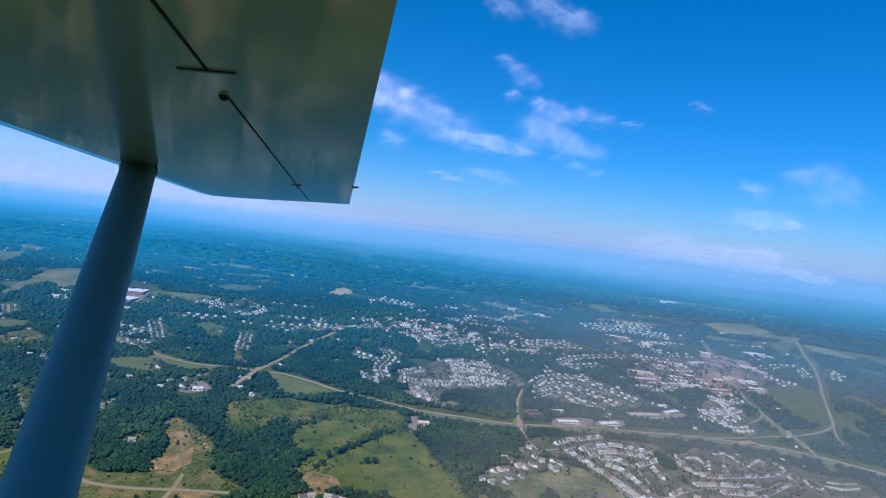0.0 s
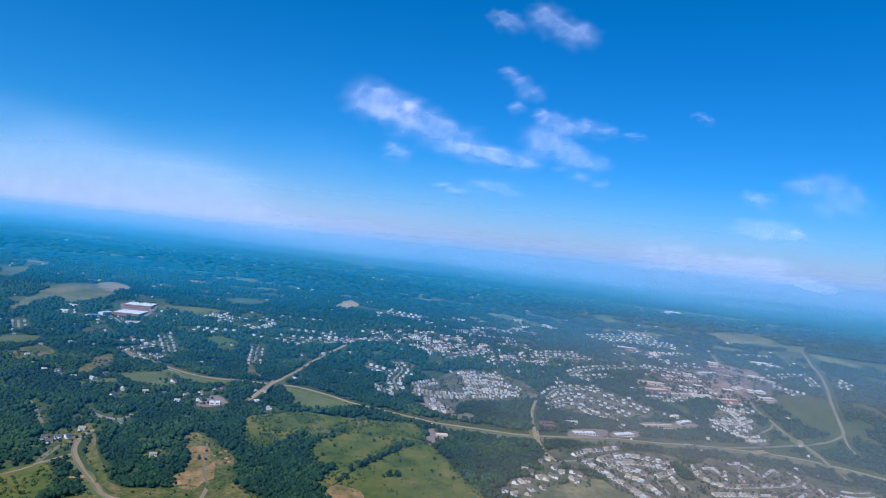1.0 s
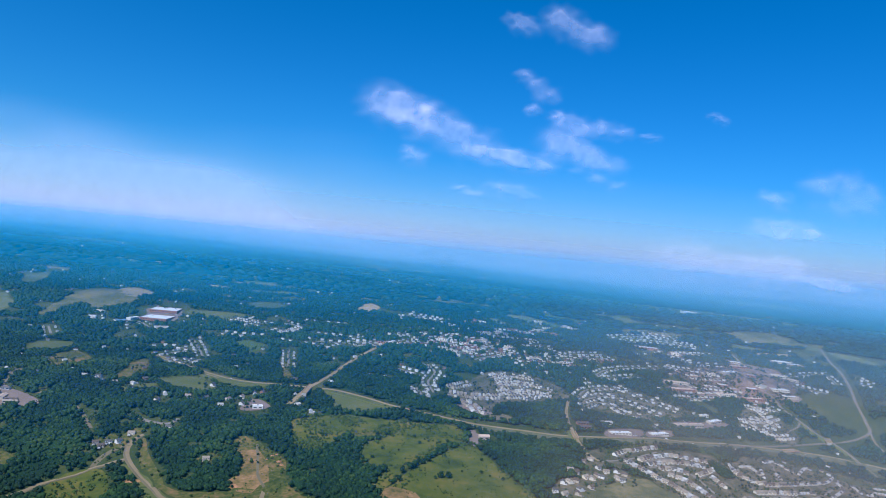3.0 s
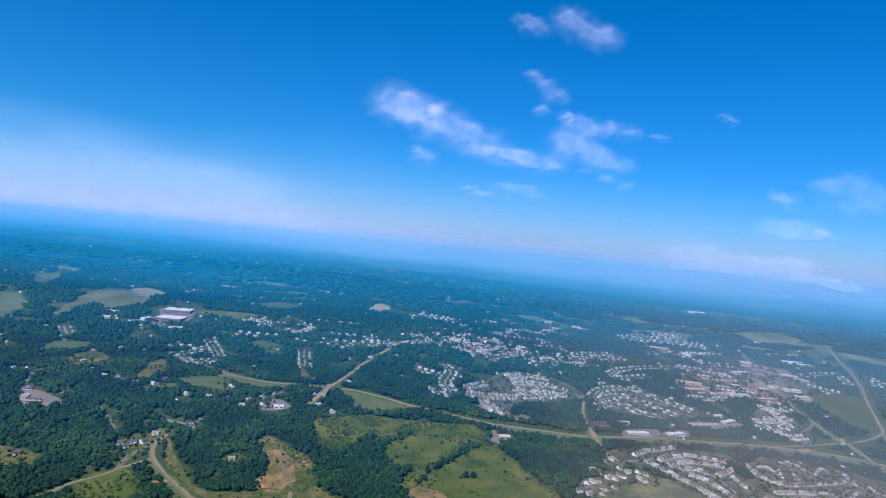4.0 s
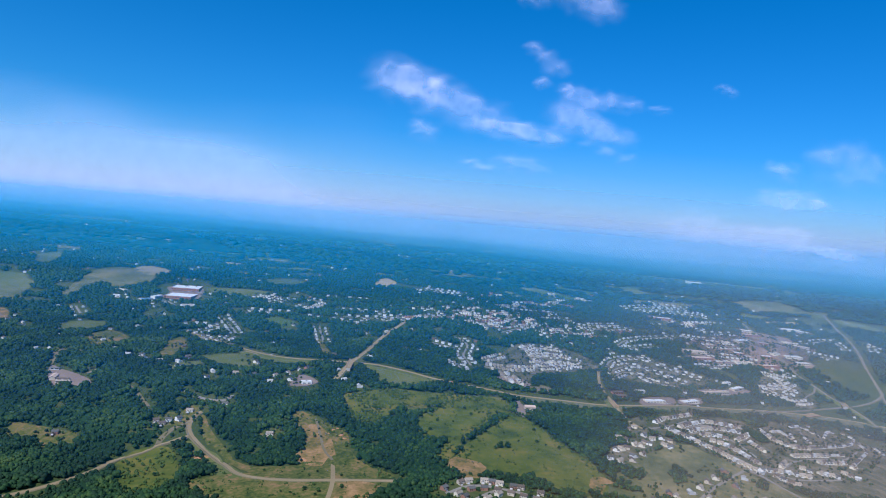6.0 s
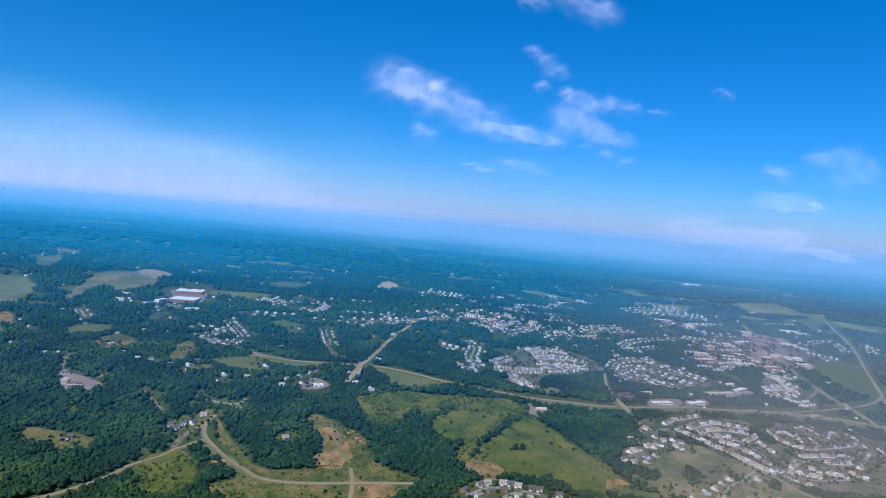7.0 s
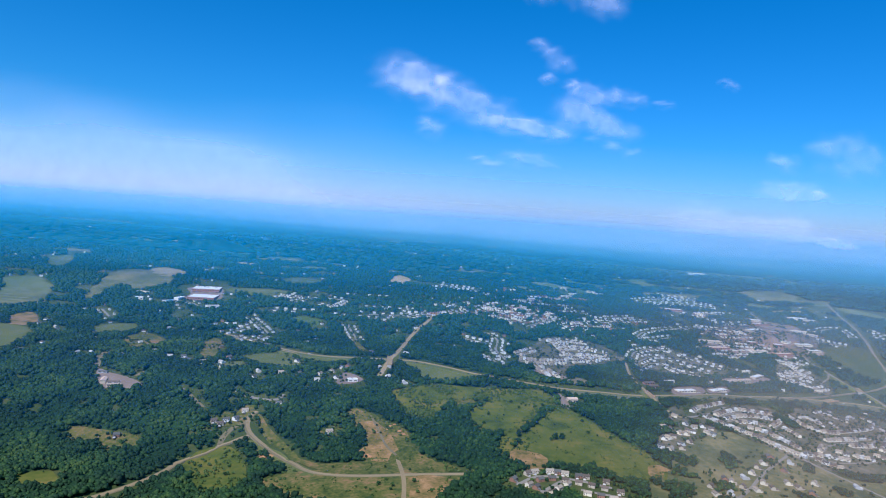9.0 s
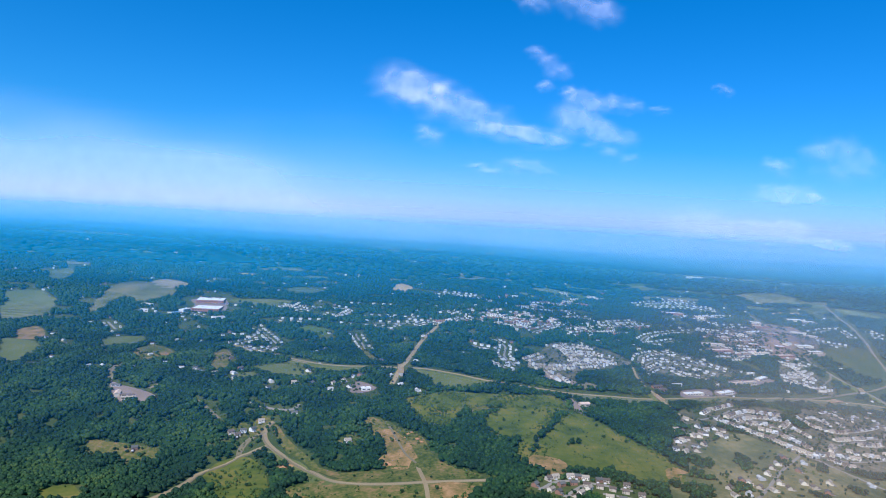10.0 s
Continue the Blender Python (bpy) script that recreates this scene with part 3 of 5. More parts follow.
road("side_road", [(-343, 792), (-333, 742), (-329, 703), (-327, 661), (-323, 610)], 5.0, M_ROAD, "pale grey crossroad at the junction", 0.65)
road("side_road", [(-607, 961), (-584, 947), (-559, 939), (-538, 940), (-533, 956)], 6.0, M_STREET, "short pale drive in the woods")
road("track", [(-696, 958), (-675, 942), (-654, 921), (-637, 905)], 5.0, M_SHOULDER, "brown dirt track down a wooded slope", 0.5)
road("track", [(-774, 980), (-757, 1019), (-723, 1040), (-682, 1030), (-640, 1066), (-617, 1056)], 6.0, M_SHOULDER, "brown dirt road winding through the woods", 0.5)
road("highway", [(701, 2082), (692, 1880), (687, 1733), (689, 1691), (707, 1638), (713, 1583), (732, 1554), (752, 1518), (764, 1477), (771, 1423)], 7.6, M_HIGHWAY, "grey highway leading out of town", 0.8, [(732, 1554, 5.0, 70)], clear=15)
road("highway", [(1072, 2300), (1017, 2107), (1005, 2040), (968, 1919), (923, 1797), (892, 1690), (875, 1643), (822, 1599), (749, 1561), (671, 1514), (553, 1431), (427, 1340)], 7.6, M_HIGHWAY, "grey loop highway at the interchange", 0.7, clear=17)
road("ramp", [(890, 1683), (870, 1626), (858, 1581), (860, 1540)], 5, M_HIGHWAY, "curved grey slip road", 0.6, clear=14)
road("ramp", [(707, 1638), (684, 1601), (647, 1562), (618, 1524), (589, 1472)], 5, M_HIGHWAY, "curved grey slip road", 0.6, clear=14)


ROAD_PTS = np.concatenate([spline(VALLEY, 6.0), spline(FORK, 6.0), spline([(-343, 792), (-333, 742), (-329, 703), (-327, 661), (-323, 610)], 6.0)])


def bridge(x, y, rz, length, width, high, label):
    th = empty("road_bridge", pose(x, y, float(land(x, y)), 0, 0, rz), label, "bridge")
    part("deck", boxed(0, 0, high + 0.1, width + 3.4, length, 1.6, 0.1), M_ROAD, th)
    for s in (-1, 1):
        part("parapet", boxed(s * (width / 2 + 1.6), 0, high + 1.2, 0.4, length, 1.5, 0.05), M_PARAPET, th, "tan painted parapet")
        part("abutment", boxed(0, s * (length / 2 - 0.6), high / 2 - 0.6, width + 1, 1.2, high + 1.0, 0.1), M_CONCRETE, th)
    for px in (-0.32, 0, 0.32):
        part("pier", boxed(px * width, 0, high / 2 - 0.5, 1.1, 1.1, high + 0.6, 0.15), M_CONCRETE, th)


bridge(-388, 1156, 4, 84, 6.6, 5.0, "concrete road bridge with reddish sides crossing the bypass")
bridge(89, 1147, 0, 46, 5.6, 5.0, "tan concrete road bridge over the bypass")
bridge(732, 1554, -20, 46, 9, 5.0, "concrete highway bridge at the interchange")
bridge(585, 1427, -60, 60, 12, 1.2, "tan concrete parapets of the bypass over a stream")

# ---- houses ----


def gable(w_, d_, h_, over=0.5):
    """A gabled roof, ridge along x, with eaves and thickness."""
    bm = bmesh.new()
    a, b, t = w_ / 2 + over, d_ / 2 + over, 0.25
    prof = [(-b, -0.25), (0, h_), (b, -0.25), (b, -0.25 - t), (0, h_ - t), (-b, -0.25 - t)]
    ends = [[bm.verts.new((s * a, y, z)) for y, z in prof] for s in (-1, 1)]
    for i in range(6):
        j = (i + 1) % 6
        bm.faces.new((ends[0][i], ends[1][i], ends[1][j], ends[0][j]))
    for e, k in ((ends[0], 1), (ends[1], -1)):
        bm.faces.new((e[0], e[1], e[4], e[5])[::k])
        bm.faces.new((e[1], e[2], e[3], e[4])[::k])
    bmesh.ops.recalc_face_normals(bm, faces=bm.faces)
    return bm


def body_with_gables(w_, d_, hw, hr):
    bm = bmesh.new()
    prof = [(-d_ / 2, -1.5), (-d_ / 2, hw), (0, hw + hr), (d_ / 2, hw), (d_ / 2, -1.5)]
    ends = [[bm.verts.new((s * w_ / 2, y, z)) for y, z in prof] for s in (-1, 1)]
    for i in range(5):
        j = (i + 1) % 5
        bm.faces.new((ends[0][i], ends[1][i], ends[1][j], ends[0][j]))
    bm.faces.new(ends[0]), bm.faces.new(ends[1][::-1])
    bmesh.ops.recalc_face_normals(bm, faces=bm.faces)
    return bm


def shift(bm, x, y, z=0.0, rz=0.0):
    bmesh.ops.transform(bm, matrix=pose(x, y, z, 0, 0, rz), verts=bm.verts)
    return bm


HOUSE_KINDS = [  # width, depth, wall height, roof rise, wall, roof, garage, words
    (13.5, 9.5, 5.6, 2.9, 0, 0, True, "white two-storey house with grey shingle gable roof"),
    (14.5, 9.5, 5.6, 3.0, 1, 3, True, "cream two-storey house with weathered grey roof"),
    (12.5, 9.0, 5.8, 2.8, 2, 2, True, "pale grey siding house with light grey roof"),
    (13.0, 9.5, 5.6, 3.1, 3, 1, True, "tan two-storey house with brown shingle roof"),
    (14.0, 9.0, 5.4, 2.9, 0, 2, True, "white siding house with pale shingle roof"),
    (13.0, 10.0, 5.6, 3.0, 4, 0, True, "red brick house with grey shingle roof"),
    (7.2, 11.0, 7.8, 2.6, 0, 2, False, "narrow white townhouse with light grey roof"),
    (7.2, 11.0, 7.8, 2.6, 3, 3, False, "narrow tan townhouse with weathered roof"),
    (7.2, 11.0, 7.8, 2.6, 1, 0, False, "narrow cream townhouse with grey roof"),
]


def build_house(kind):
    w_, d_, hw, hr, wi, ri, garage, words = kind
    th = empty("house", pose(0, 0, -500), words, "house", "houses of the estates")
    wall, roof = WALLS[wi], ROOFS[ri]
    part("wall", body_with_gables(w_, d_, hw, hr - 0.35), wall, th)
    part("roof", shift(gable(w_, d_, hr), 0, 0, hw), roof, th)
    part("chimney", boxed(w_ * 0.33, 1.2, hw + hr - 0.2, 0.9, 0.7, 2.4, 0.05), WALLS[4], th)
    if garage:
        part("garage_wall", shift(body_with_gables(5.6, 6.0, 2.9, 1.6), -w_ * 0.24, -d_ / 2 - 2.0, 0, 90), wall, th)
        part("garage_roof", shift(gable(5.6, 6.0, 1.9), -w_ * 0.24, -d_ / 2 - 2.0, 2.9, 90), roof, th)
        part("garage_door", boxed(-w_ * 0.24, -d_ / 2 - 4.84, 1.2, 4.6, 0.12, 2.3), M_TRIM, th)
        part("driveway", boxed(-w_ * 0.24, -d_ / 2 - 7.4, 0.12, 5.0, 5.0, 0.3), M_STREET, th)
    cols = (0.12, 0.38) if garage else (-0.26, 0.26)
    for fx in cols:
        for fz in (1.6, 4.4):
            part("window", boxed(fx * w_, -d_ / 2 - 0.03, fz, 1.3, 0.14, 1.5), M_GLASS, th)
            part("window", boxed(fx * w_, d_ / 2 + 0.03, fz, 1.3, 0.14, 1.5), M_GLASS, th)
    for o in th.children:
        o.data.transform(Matrix.Scale(HOUSE_SIZE, 4))
    return th


STREETS = {}  # estate: (house kinds, spacing, streets)
STREETS["south"] = ((3, 5, 1, 3), 11, [[(-198, 717), (-168, 744), (-120, 741), (-82, 730)], [(-172, 696), (-141, 734)], [(-123, 713), (-71, 702)], [(-112, 681), (-40, 678)]])
STREETS["arc"] = ((0, 2, 4, 1), 10.5, [[(132, 1418), (163, 1488), (233, 1548), (290, 1526), (376, 1480)], [(136, 1391), (205, 1473), (265, 1445), (307, 1420)], [(134, 1353), (187, 1414), (222, 1367), (267, 1373)]])
STREETS["court"] = ((6, 7, 8), 5.4, [[(522, 1538), (599, 1584), (642, 1622)], [(511, 1507), (583, 1492), (631, 1521)], [(574, 1649), (642, 1649)], [(537, 1563), (569, 1511)], [(608, 1650), (619, 1559)], [(570, 1590), (600, 1537)]])
STREETS["terraces"] = ((6, 7, 8), 5.4, [[(-142, 1270), (-101, 1323)], [(-142, 1236), (-82, 1252), (-4, 1311)], [(-112, 1219), (-90, 1190), (-79, 1159)], [(-49, 1434), (-23, 1339), (20, 1311)], [(-43, 1365), (26, 1415), (73, 1406)], [(-61, 1392), (-22, 1441), (33, 1464)], [(-45, 1307), (27, 1356), (65, 1370)], [(-31, 1413), (18, 1387)], [(-1, 1363), (39, 1332)]])
STREETS["loop"] = ((0, 2, 4), 10.5, [[(-251, 1339), (-202, 1321)], [(-194, 1396), (-175, 1350), (-183, 1286), (-167, 1231)], [(-201, 1242), (-185, 1202)]])
STREETS["far_left"] = ((0, 2, 4), 10.5, [[(-796, 1342), (-752, 1364), (-711, 1369)], [(-744, 1291), (-726, 1316), (-711, 1339)], [(-709, 1261), (-688, 1275), (-662, 1263), (-650, 1294)], [(-730, 1441), (-688, 1375), (-652, 1312)]])
STREETS["crescent"] = ((0, 2, 4), 11, [[(206, 1640), (252, 1715), (344, 1787), (461, 1836)], [(215, 1617), (317, 1698)]])
STREETS["uptown"] = ((0, 2), 13, [[(-340, 1944), (-271, 1928), (-157, 1899)], [(-307, 1993), (-183, 1972)], [(-321, 1968), (-204, 1935)]])
STREETS["ridge"] = ((0, 2, 4), 11, [[(322, 2091), (460, 2165), (597, 2123)], [(329, 2050), (468, 2082), (591, 2065)], [(433, 2203), (562, 2183)], [(371, 2104), (490, 2126), (592, 2097)]])
STREETS["town"] = ((0, 1, 5, 2), 15, [[(-184, 1605), (-128, 1608), (-41, 1627)], [(-174, 1546), (-91, 1558)], [(-133, 1726), (-54, 1747)], [(-379, 1478), (-270, 1552), (-199, 1591)], [(-97, 1507), (4, 1685)], [(137, 1746), (222, 1803), (236, 1768)], [(160, 1808), (256, 1864)], [(30, 1784), (122, 1840)], [(-68, 1827), (92, 1891)], [(49, 1629), (162, 1699)]])
STREETS["outskirts"] = ((0, 1, 2), 22, [[(-602, 1703), (-544, 1674)], [(-620, 1599), (-549, 1604)], [(-509, 1431), (-467, 1292)], [(-682, 1619), (-638, 1695)], [(-1043, 1536), (-976, 1522), (-927, 1555), (-870, 1509)], [(-1054, 1412), (-1007, 1352)], [(-753, 1669), (-661, 1659)], [(-505, 1607), (-385, 1568)], [(-568, 1513), (-424, 1471)], [(-713, 1538), (-611, 1540)], [(-475, 1522), (-337, 1504)], [(-575, 1755), (-451, 1731)]])
STREETS["courts"] = ((6, 7, 8), 6.0, [[(-734, 1688), (-672, 1685)], [(-570, 1576), (-551, 1650)]])
STREETS["upper_town"] = ((0, 1, 2, 4), 13, [[(113, 1791), (182, 1789), (281, 1834)], [(-385, 1531), (-316, 1523), (-264, 1537)], [(-44, 1942), (76, 1977)], [(492, 1993), (624, 2039)]])
STREETS["east_town"] = ((0, 2, 1), 15, [[(1032, 1993), (1040, 1970), (1050, 1953)], [(1007, 1937), (1032, 1930)], [(810, 1930), (928, 1982), (932, 1904)], [(781, 1850), (866, 1828)], [(434, 1988), (516, 1927)], [(470, 1782), (584, 1820)], [(429, 1839), (532, 1849)], [(428, 1629), (539, 1695)], [(387, 1583), (475, 1636)], [(444, 1711), (598, 1752)], [(668, 1665), (630, 1714)], [(515, 1904), (618, 1942)]])
ROWS = []  # rows of neighbouring houses in the two new estates
ROWS += [[(149, 1095), (169, 1121), (185, 1133), (215, 1159), (236, 1176)], [(190, 1091), (208, 1109), (238, 1135), (255, 1146), (281, 1155), (324, 1169)], [(202, 1076), (233, 1099), (275, 1122), (305, 1131)]]
ROWS += [[(163, 1072), (176, 1052), (203, 1007), (215, 991), (228, 960), (251, 919)], [(218, 1063), (243, 1071), (257, 1063)], [(226, 1036), (243, 1024), (255, 998), (266, 963)], [(280, 1075), (320, 1128)], [(307, 1080), (311, 1045)]]
ROWS += [[(373, 1191), (369, 1147), (388, 1125), (423, 1135), (503, 1199), (587, 1277), (635, 1343)], [(397, 1199), (418, 1211), (423, 1183)], [(475, 1286), (503, 1310), (517, 1293), (525, 1281)], [(539, 1281), (577, 1339), (593, 1348)]]
ROWS += [[(439, 1213), (427, 1173)], [(470, 1219), (467, 1197)], [(369, 1063), (434, 1108), (507, 1162)], [(411, 1062), (452, 1087), (479, 1108)], [(625, 1308), (612, 1263), (561, 1193), (479, 1086)], [(274, 919), (284, 906), (296, 904)]]
ROWS += [[(305, 951), (339, 957)], [(385, 995), (403, 995)], [(434, 1029), (446, 1019), (455, 1012)], [(306, 976), (326, 1005)], [(660, 1316), (658, 1280), (681, 1291)], [(623, 1363), (632, 1352)], [(259, 934), (291, 947)], [(350, 996), (363, 989), (393, 1001)]]
ROWS += [[(704, 1319), (788, 1361)], [(725, 1354), (793, 1384)]]
NEW_STREETS = []
NEW_STREETS += [[(115, 1046), (166, 1082), (207, 1125), (233, 1153)], [(171, 1083), (193, 1048), (213, 1012), (232, 979), (250, 941), (245, 925)], [(197, 1060), (228, 1084), (252, 1085), (270, 1059), (280, 995)], [(196, 1087), (235, 1119), (281, 1142), (315, 1148)]]
NEW_STREETS += [[(235, 925), (297, 963), (336, 1009), (377, 1051), (439, 1098), (502, 1144), (596, 1262), (644, 1339)], [(386, 1186), (374, 1142), (400, 1139), (475, 1190), (577, 1279)], [(491, 1286), (453, 1180)], [(279, 940), (303, 931), (346, 951), (408, 990)]]
NEW_STREETS += [[(236, 929), (158, 845), (82, 751), (20, 690)], [(235, 927), (247, 907), (267, 870), (309, 815)]]
LANE_HOUSES = [(53, 772), (90, 796), (83, 802), (114, 814), (133, 833), (150, 855), (166, 872), (190, 902), (71, 756), (135, 805), (141, 791), (114, 778), (188, 855), (212, 886), (171, 813), (180, 802), (212, 822), (191, 790), (276, 833), (49, 746), (99, 784)]
HOUSE_SIZE = 0.64
WOODSIDE = [(60, 979), (68, 973), (42, 923), (52, 929), (63, 937), (28, 889), (40, 884), (58, 892), (64, 908), (101, 1044), (86, 1026), (107, 1010), (88, 958), (99, 975), (105, 971), (117, 998), (82, 923), (133, 1008), (130, 978), (145, 999), (136, 971), (79, 959)]
KINDS = [build_house(k) for k in HOUSE_KINDS]
spots = []
for estate, (kinds, gap, streets) in STREETS.items():
    for pts in streets:
        line = spline(pts, 4.0)
        _, line = road("street", pts, 4.2, M_STREET, "pale asphalt estate street", 0.6, clear=False)
        seg = np.hypot(*np.diff(line, axis=0).T)
        s_at = np.concatenate([[0], np.cumsum(seg)])
        clear_line(line, 20 if gap > 8 else 16)
        d = np.gradient(line, axis=0)
        d /= np.linalg.norm(d, axis=1)[:, None]
        for side in (-1, 1):
            for s in np.arange(gap * 0.5, s_at[-1], gap):
                if random.random() < (0.20 if gap < 8 else 0.10):
                    continue
                k = min(len(line) - 1, int(np.searchsorted(s_at, s)))
                off = (11.5 if gap > 8 else 8.0) + random.uniform(-1.0, 1.0)
                x, y = line[k] + side * off * np.array([-d[k][1], d[k][0]])
                ang = math.degrees(math.atan2(d[k][1], d[k][0])) + (0 if side > 0 else 180) + random.uniform(-6, 6) * (gap > 8)
                if any((x - a) ** 2 + (y - b) ** 2 < (0.8 * min(gap, g2)) ** 2 for a, b, g2, *_ in spots[-400:]):
                    continue
                spots.append((x, y, gap, ang, random.choice(kinds)))
for pts in NEW_STREETS:
    road("street", pts, 4.2, M_STREET, "pale asphalt estate street", 0.6, clear=False)
    clear_line(spline(pts, 4.0), 14)
for pts in ROWS:
    line = spline(pts, 1.0)
    clear_line(line, 20)
    seg = np.concatenate([[0], np.cumsum(np.hypot(*np.diff(line, axis=0).T))])
    d = np.gradient(line, axis=0)
    count = max(2, round(seg[-1] / 10.6) + 1)
    for s in np.linspace(0, seg[-1], count):
        k = min(len(line) - 1, int(np.searchsorted(seg, s)))
        ang = math.degrees(math.atan2(d[k][1], d[k][0]))
        if any((line[k][0] - q[0]) ** 2 + (line[k][1] - q[1]) ** 2 < 80 for q in spots[-160:]):
            continue
        spots.append((line[k][0], line[k][1], 12, (ang + 90) % 180 - 90 + random.uniform(-7, 7), random.choice((1, 3, 1, 3, 0, 2))))
for k, (x, y) in enumerate(LANE_HOUSES):
    clear_line(np.array([[x, y]]), 15)
    spots.append((x, y, 18, 48 + 17 * (k % 4), (3, 1, 5, 2, 1)[k % 5]))
for x, y, ang, kind in [(-442, 848, 20, 1), (-610, 873, 25, 3), (-599, 868, 25, 3), (-594, 878, 10, 0), (-582, 882, 60, 0), (-575, 902, 15, 1), (-743, 1094, 0, 0), (-661, 1051, 30, 0), (-596, 1012, 70, 0), (-532, 924, 10, 0), (-670, 1114, 50, 5), (-723, 825, 15, 5), (-708, 1183, 40, 5), (-632, 1227, 20, 1), (-552, 1125, 75, 0), (-765, 1088, 10, 4), (-805, 1118, 35, 2), (-495, 1021, 15, 4), (-854, 1168, 60, 1), (-894, 1317, 20, 0), (-549, 1288, 50, 2), (-601, 1346, 30, 0), *[(x_, y_, 40 * (k_ % 5), (1, 3, 0)[k_ % 3]) for k_, (x_, y_) in enumerate(WOODSIDE)]]:
    spots.append((x, y, 20, ang, kind))
    clear_line(np.array([[x, y]]), 13)
lone_rnd = random.Random(33)
for k in range(780):
    y = lone_rnd.uniform(1020, 2900)
    x = lone_rnd.uniform(-0.72 * y - 250, 0.5 * y)
    i, j = int((x - MX0) / CELL), int((y - MY0) / CELL)
    if CLEAR[i, j] or (x > -260 and y < 1290):
        continue
    spots.append((x, y, 20, lone_rnd.uniform(0, 180), lone_rnd.choice((0, 0, 4, 1, 2, 5))))
    clear_line(np.array([[x, y]]), lone_rnd.uniform(9, 17))
for k in range(400):
    x, y = lone_rnd.gauss(-96, 145), lone_rnd.gauss(1653, 75)
    if any((x - q[0]) ** 2 + (y - q[1]) ** 2 < 130 for q in spots):
        continue
    spots.append((x, y, 12, lone_rnd.uniform(-25, 25), lone_rnd.choice((0, 2, 4, 5, 1, 8))))
    clear_line(np.array([[x, y]]), lone_rnd.uniform(8, 13))
for k in range(90):
    y = lone_rnd.uniform(880, 2150)
    x = lone_rnd.uniform(-0.72 * y - 250, 0.45 * y)
    i, j = int((x - MX0) / CELL), int((y - MY0) / CELL)
    if CLEAR[i - 8:i + 9, j - 8:j + 9].any() or (x > -640 and y < 1290):
        continue
    r = lone_rnd.uniform(10, 32)
    n = 6
    pts = [(x + r * lone_rnd.uniform(0.7, 1.6) * math.cos(a * 6.283 / n), y + r * lone_rnd.uniform(0.6, 1.1) * math.sin(a * 6.283 / n)) for a in range(n)]
    mat, words = ((M_ROUGH, "small dull grassy clearing among the woods"), (M_VERGE, "small olive clearing among the woods"), (M_SCRUB, "small pale dry clearing among the woods"))[k % 3]
    ground_patch("clearing", pts, mat, words, "clearing", 0.3, 3.0)
spots = [q for q in spots if math.hypot(q[0] - 339, (q[1] - 1139) / 2.2) > 19]
order = sorted(range(len(spots)), key=lambda i: math.hypot(spots[i][0] + 120, spots[i][1]))
near_spots, far_spots = [spots[i] for i in order[:290]], [spots[i] for i in order[290:]]
for x, y, gap, ang, kind in near_spots:
    copy_thing(KINDS[kind], pose(x, y, float(land(x, y)) + 0.2, 0, 0, ang))


def joined_houses(name, places, label):
    """Far houses in one mesh: gabled bodies and roofs."""
    verts, faces, mats, slots = [], [], [], {}
    for x, y, gap, ang, kind in places:
        small = 0.80 if gap > 8 else 0.84
        w_, d_, hw, hr = (small * HOUSE_SIZE * q for q in HOUSE_KINDS[kind][:4])
        wi, ri = HOUSE_KINDS[kind][4:6]
        ri = (0, 1, 2, 2, 0, 1, 2)[int(abs(x * 7 + y * 3)) % 7]
        m = pose(x, y, float(land(x, y)), 0, 0, ang)
        for loc, k in ((("w", wi), 0), (("r", ri), 1)):
            slots.setdefault(loc, len(slots))
        b, a = len(verts), w_ / 2
        for s in (-1, 1):
            for yy, zz in ((-d_ / 2, -1.5), (-d_ / 2, hw), (0, hw + hr - 0.3), (d_ / 2, hw), (d_ / 2, -1.5)):
                verts.append(m @ Vector((s * a, yy, zz)))
        for i in (0, 3):
            faces.append((b + i, b + i + 1, b + i + 6, b + i + 5))
        faces += [(b, b + 5, b + 9, b + 4), tuple(b + i for i in range(5)), tuple(b + 9 - i for i in range(5))]
        mats += [slots[("w", wi)]] * 5
        b = len(verts)
        for s in (-1, 1):
            for yy, zz in ((-d_ / 2 - 0.5, hw - 0.3), (0, hw + hr), (d_ / 2 + 0.5, hw - 0.3)):
                verts.append(m @ Vector((s * (a + 0.5), yy, zz)))
        faces += [(b, b + 1, b + 4, b + 3), (b + 1, b + 2, b + 5, b + 4)]
        mats += [slots[("r", ri)]] * 2
    me = bpy.data.meshes.new(name)
    me.from_pydata(verts, [], faces)
    for kind, i in slots:
        me.materials.append(WALLS[i] if kind == "w" else ROOFS[i])
    me.polygons.foreach_set("material_index", mats)
    me.update()
    tagged(new(name, me), label, "houses", "", "stuff")


joined_houses("distant_houses", far_spots, "distant white and cream houses of the town estates")
for k in KINDS:
    for o in [*k.children_recursive, k]:
        bpy.data.objects.remove(o)

# ---- larger buildings ----


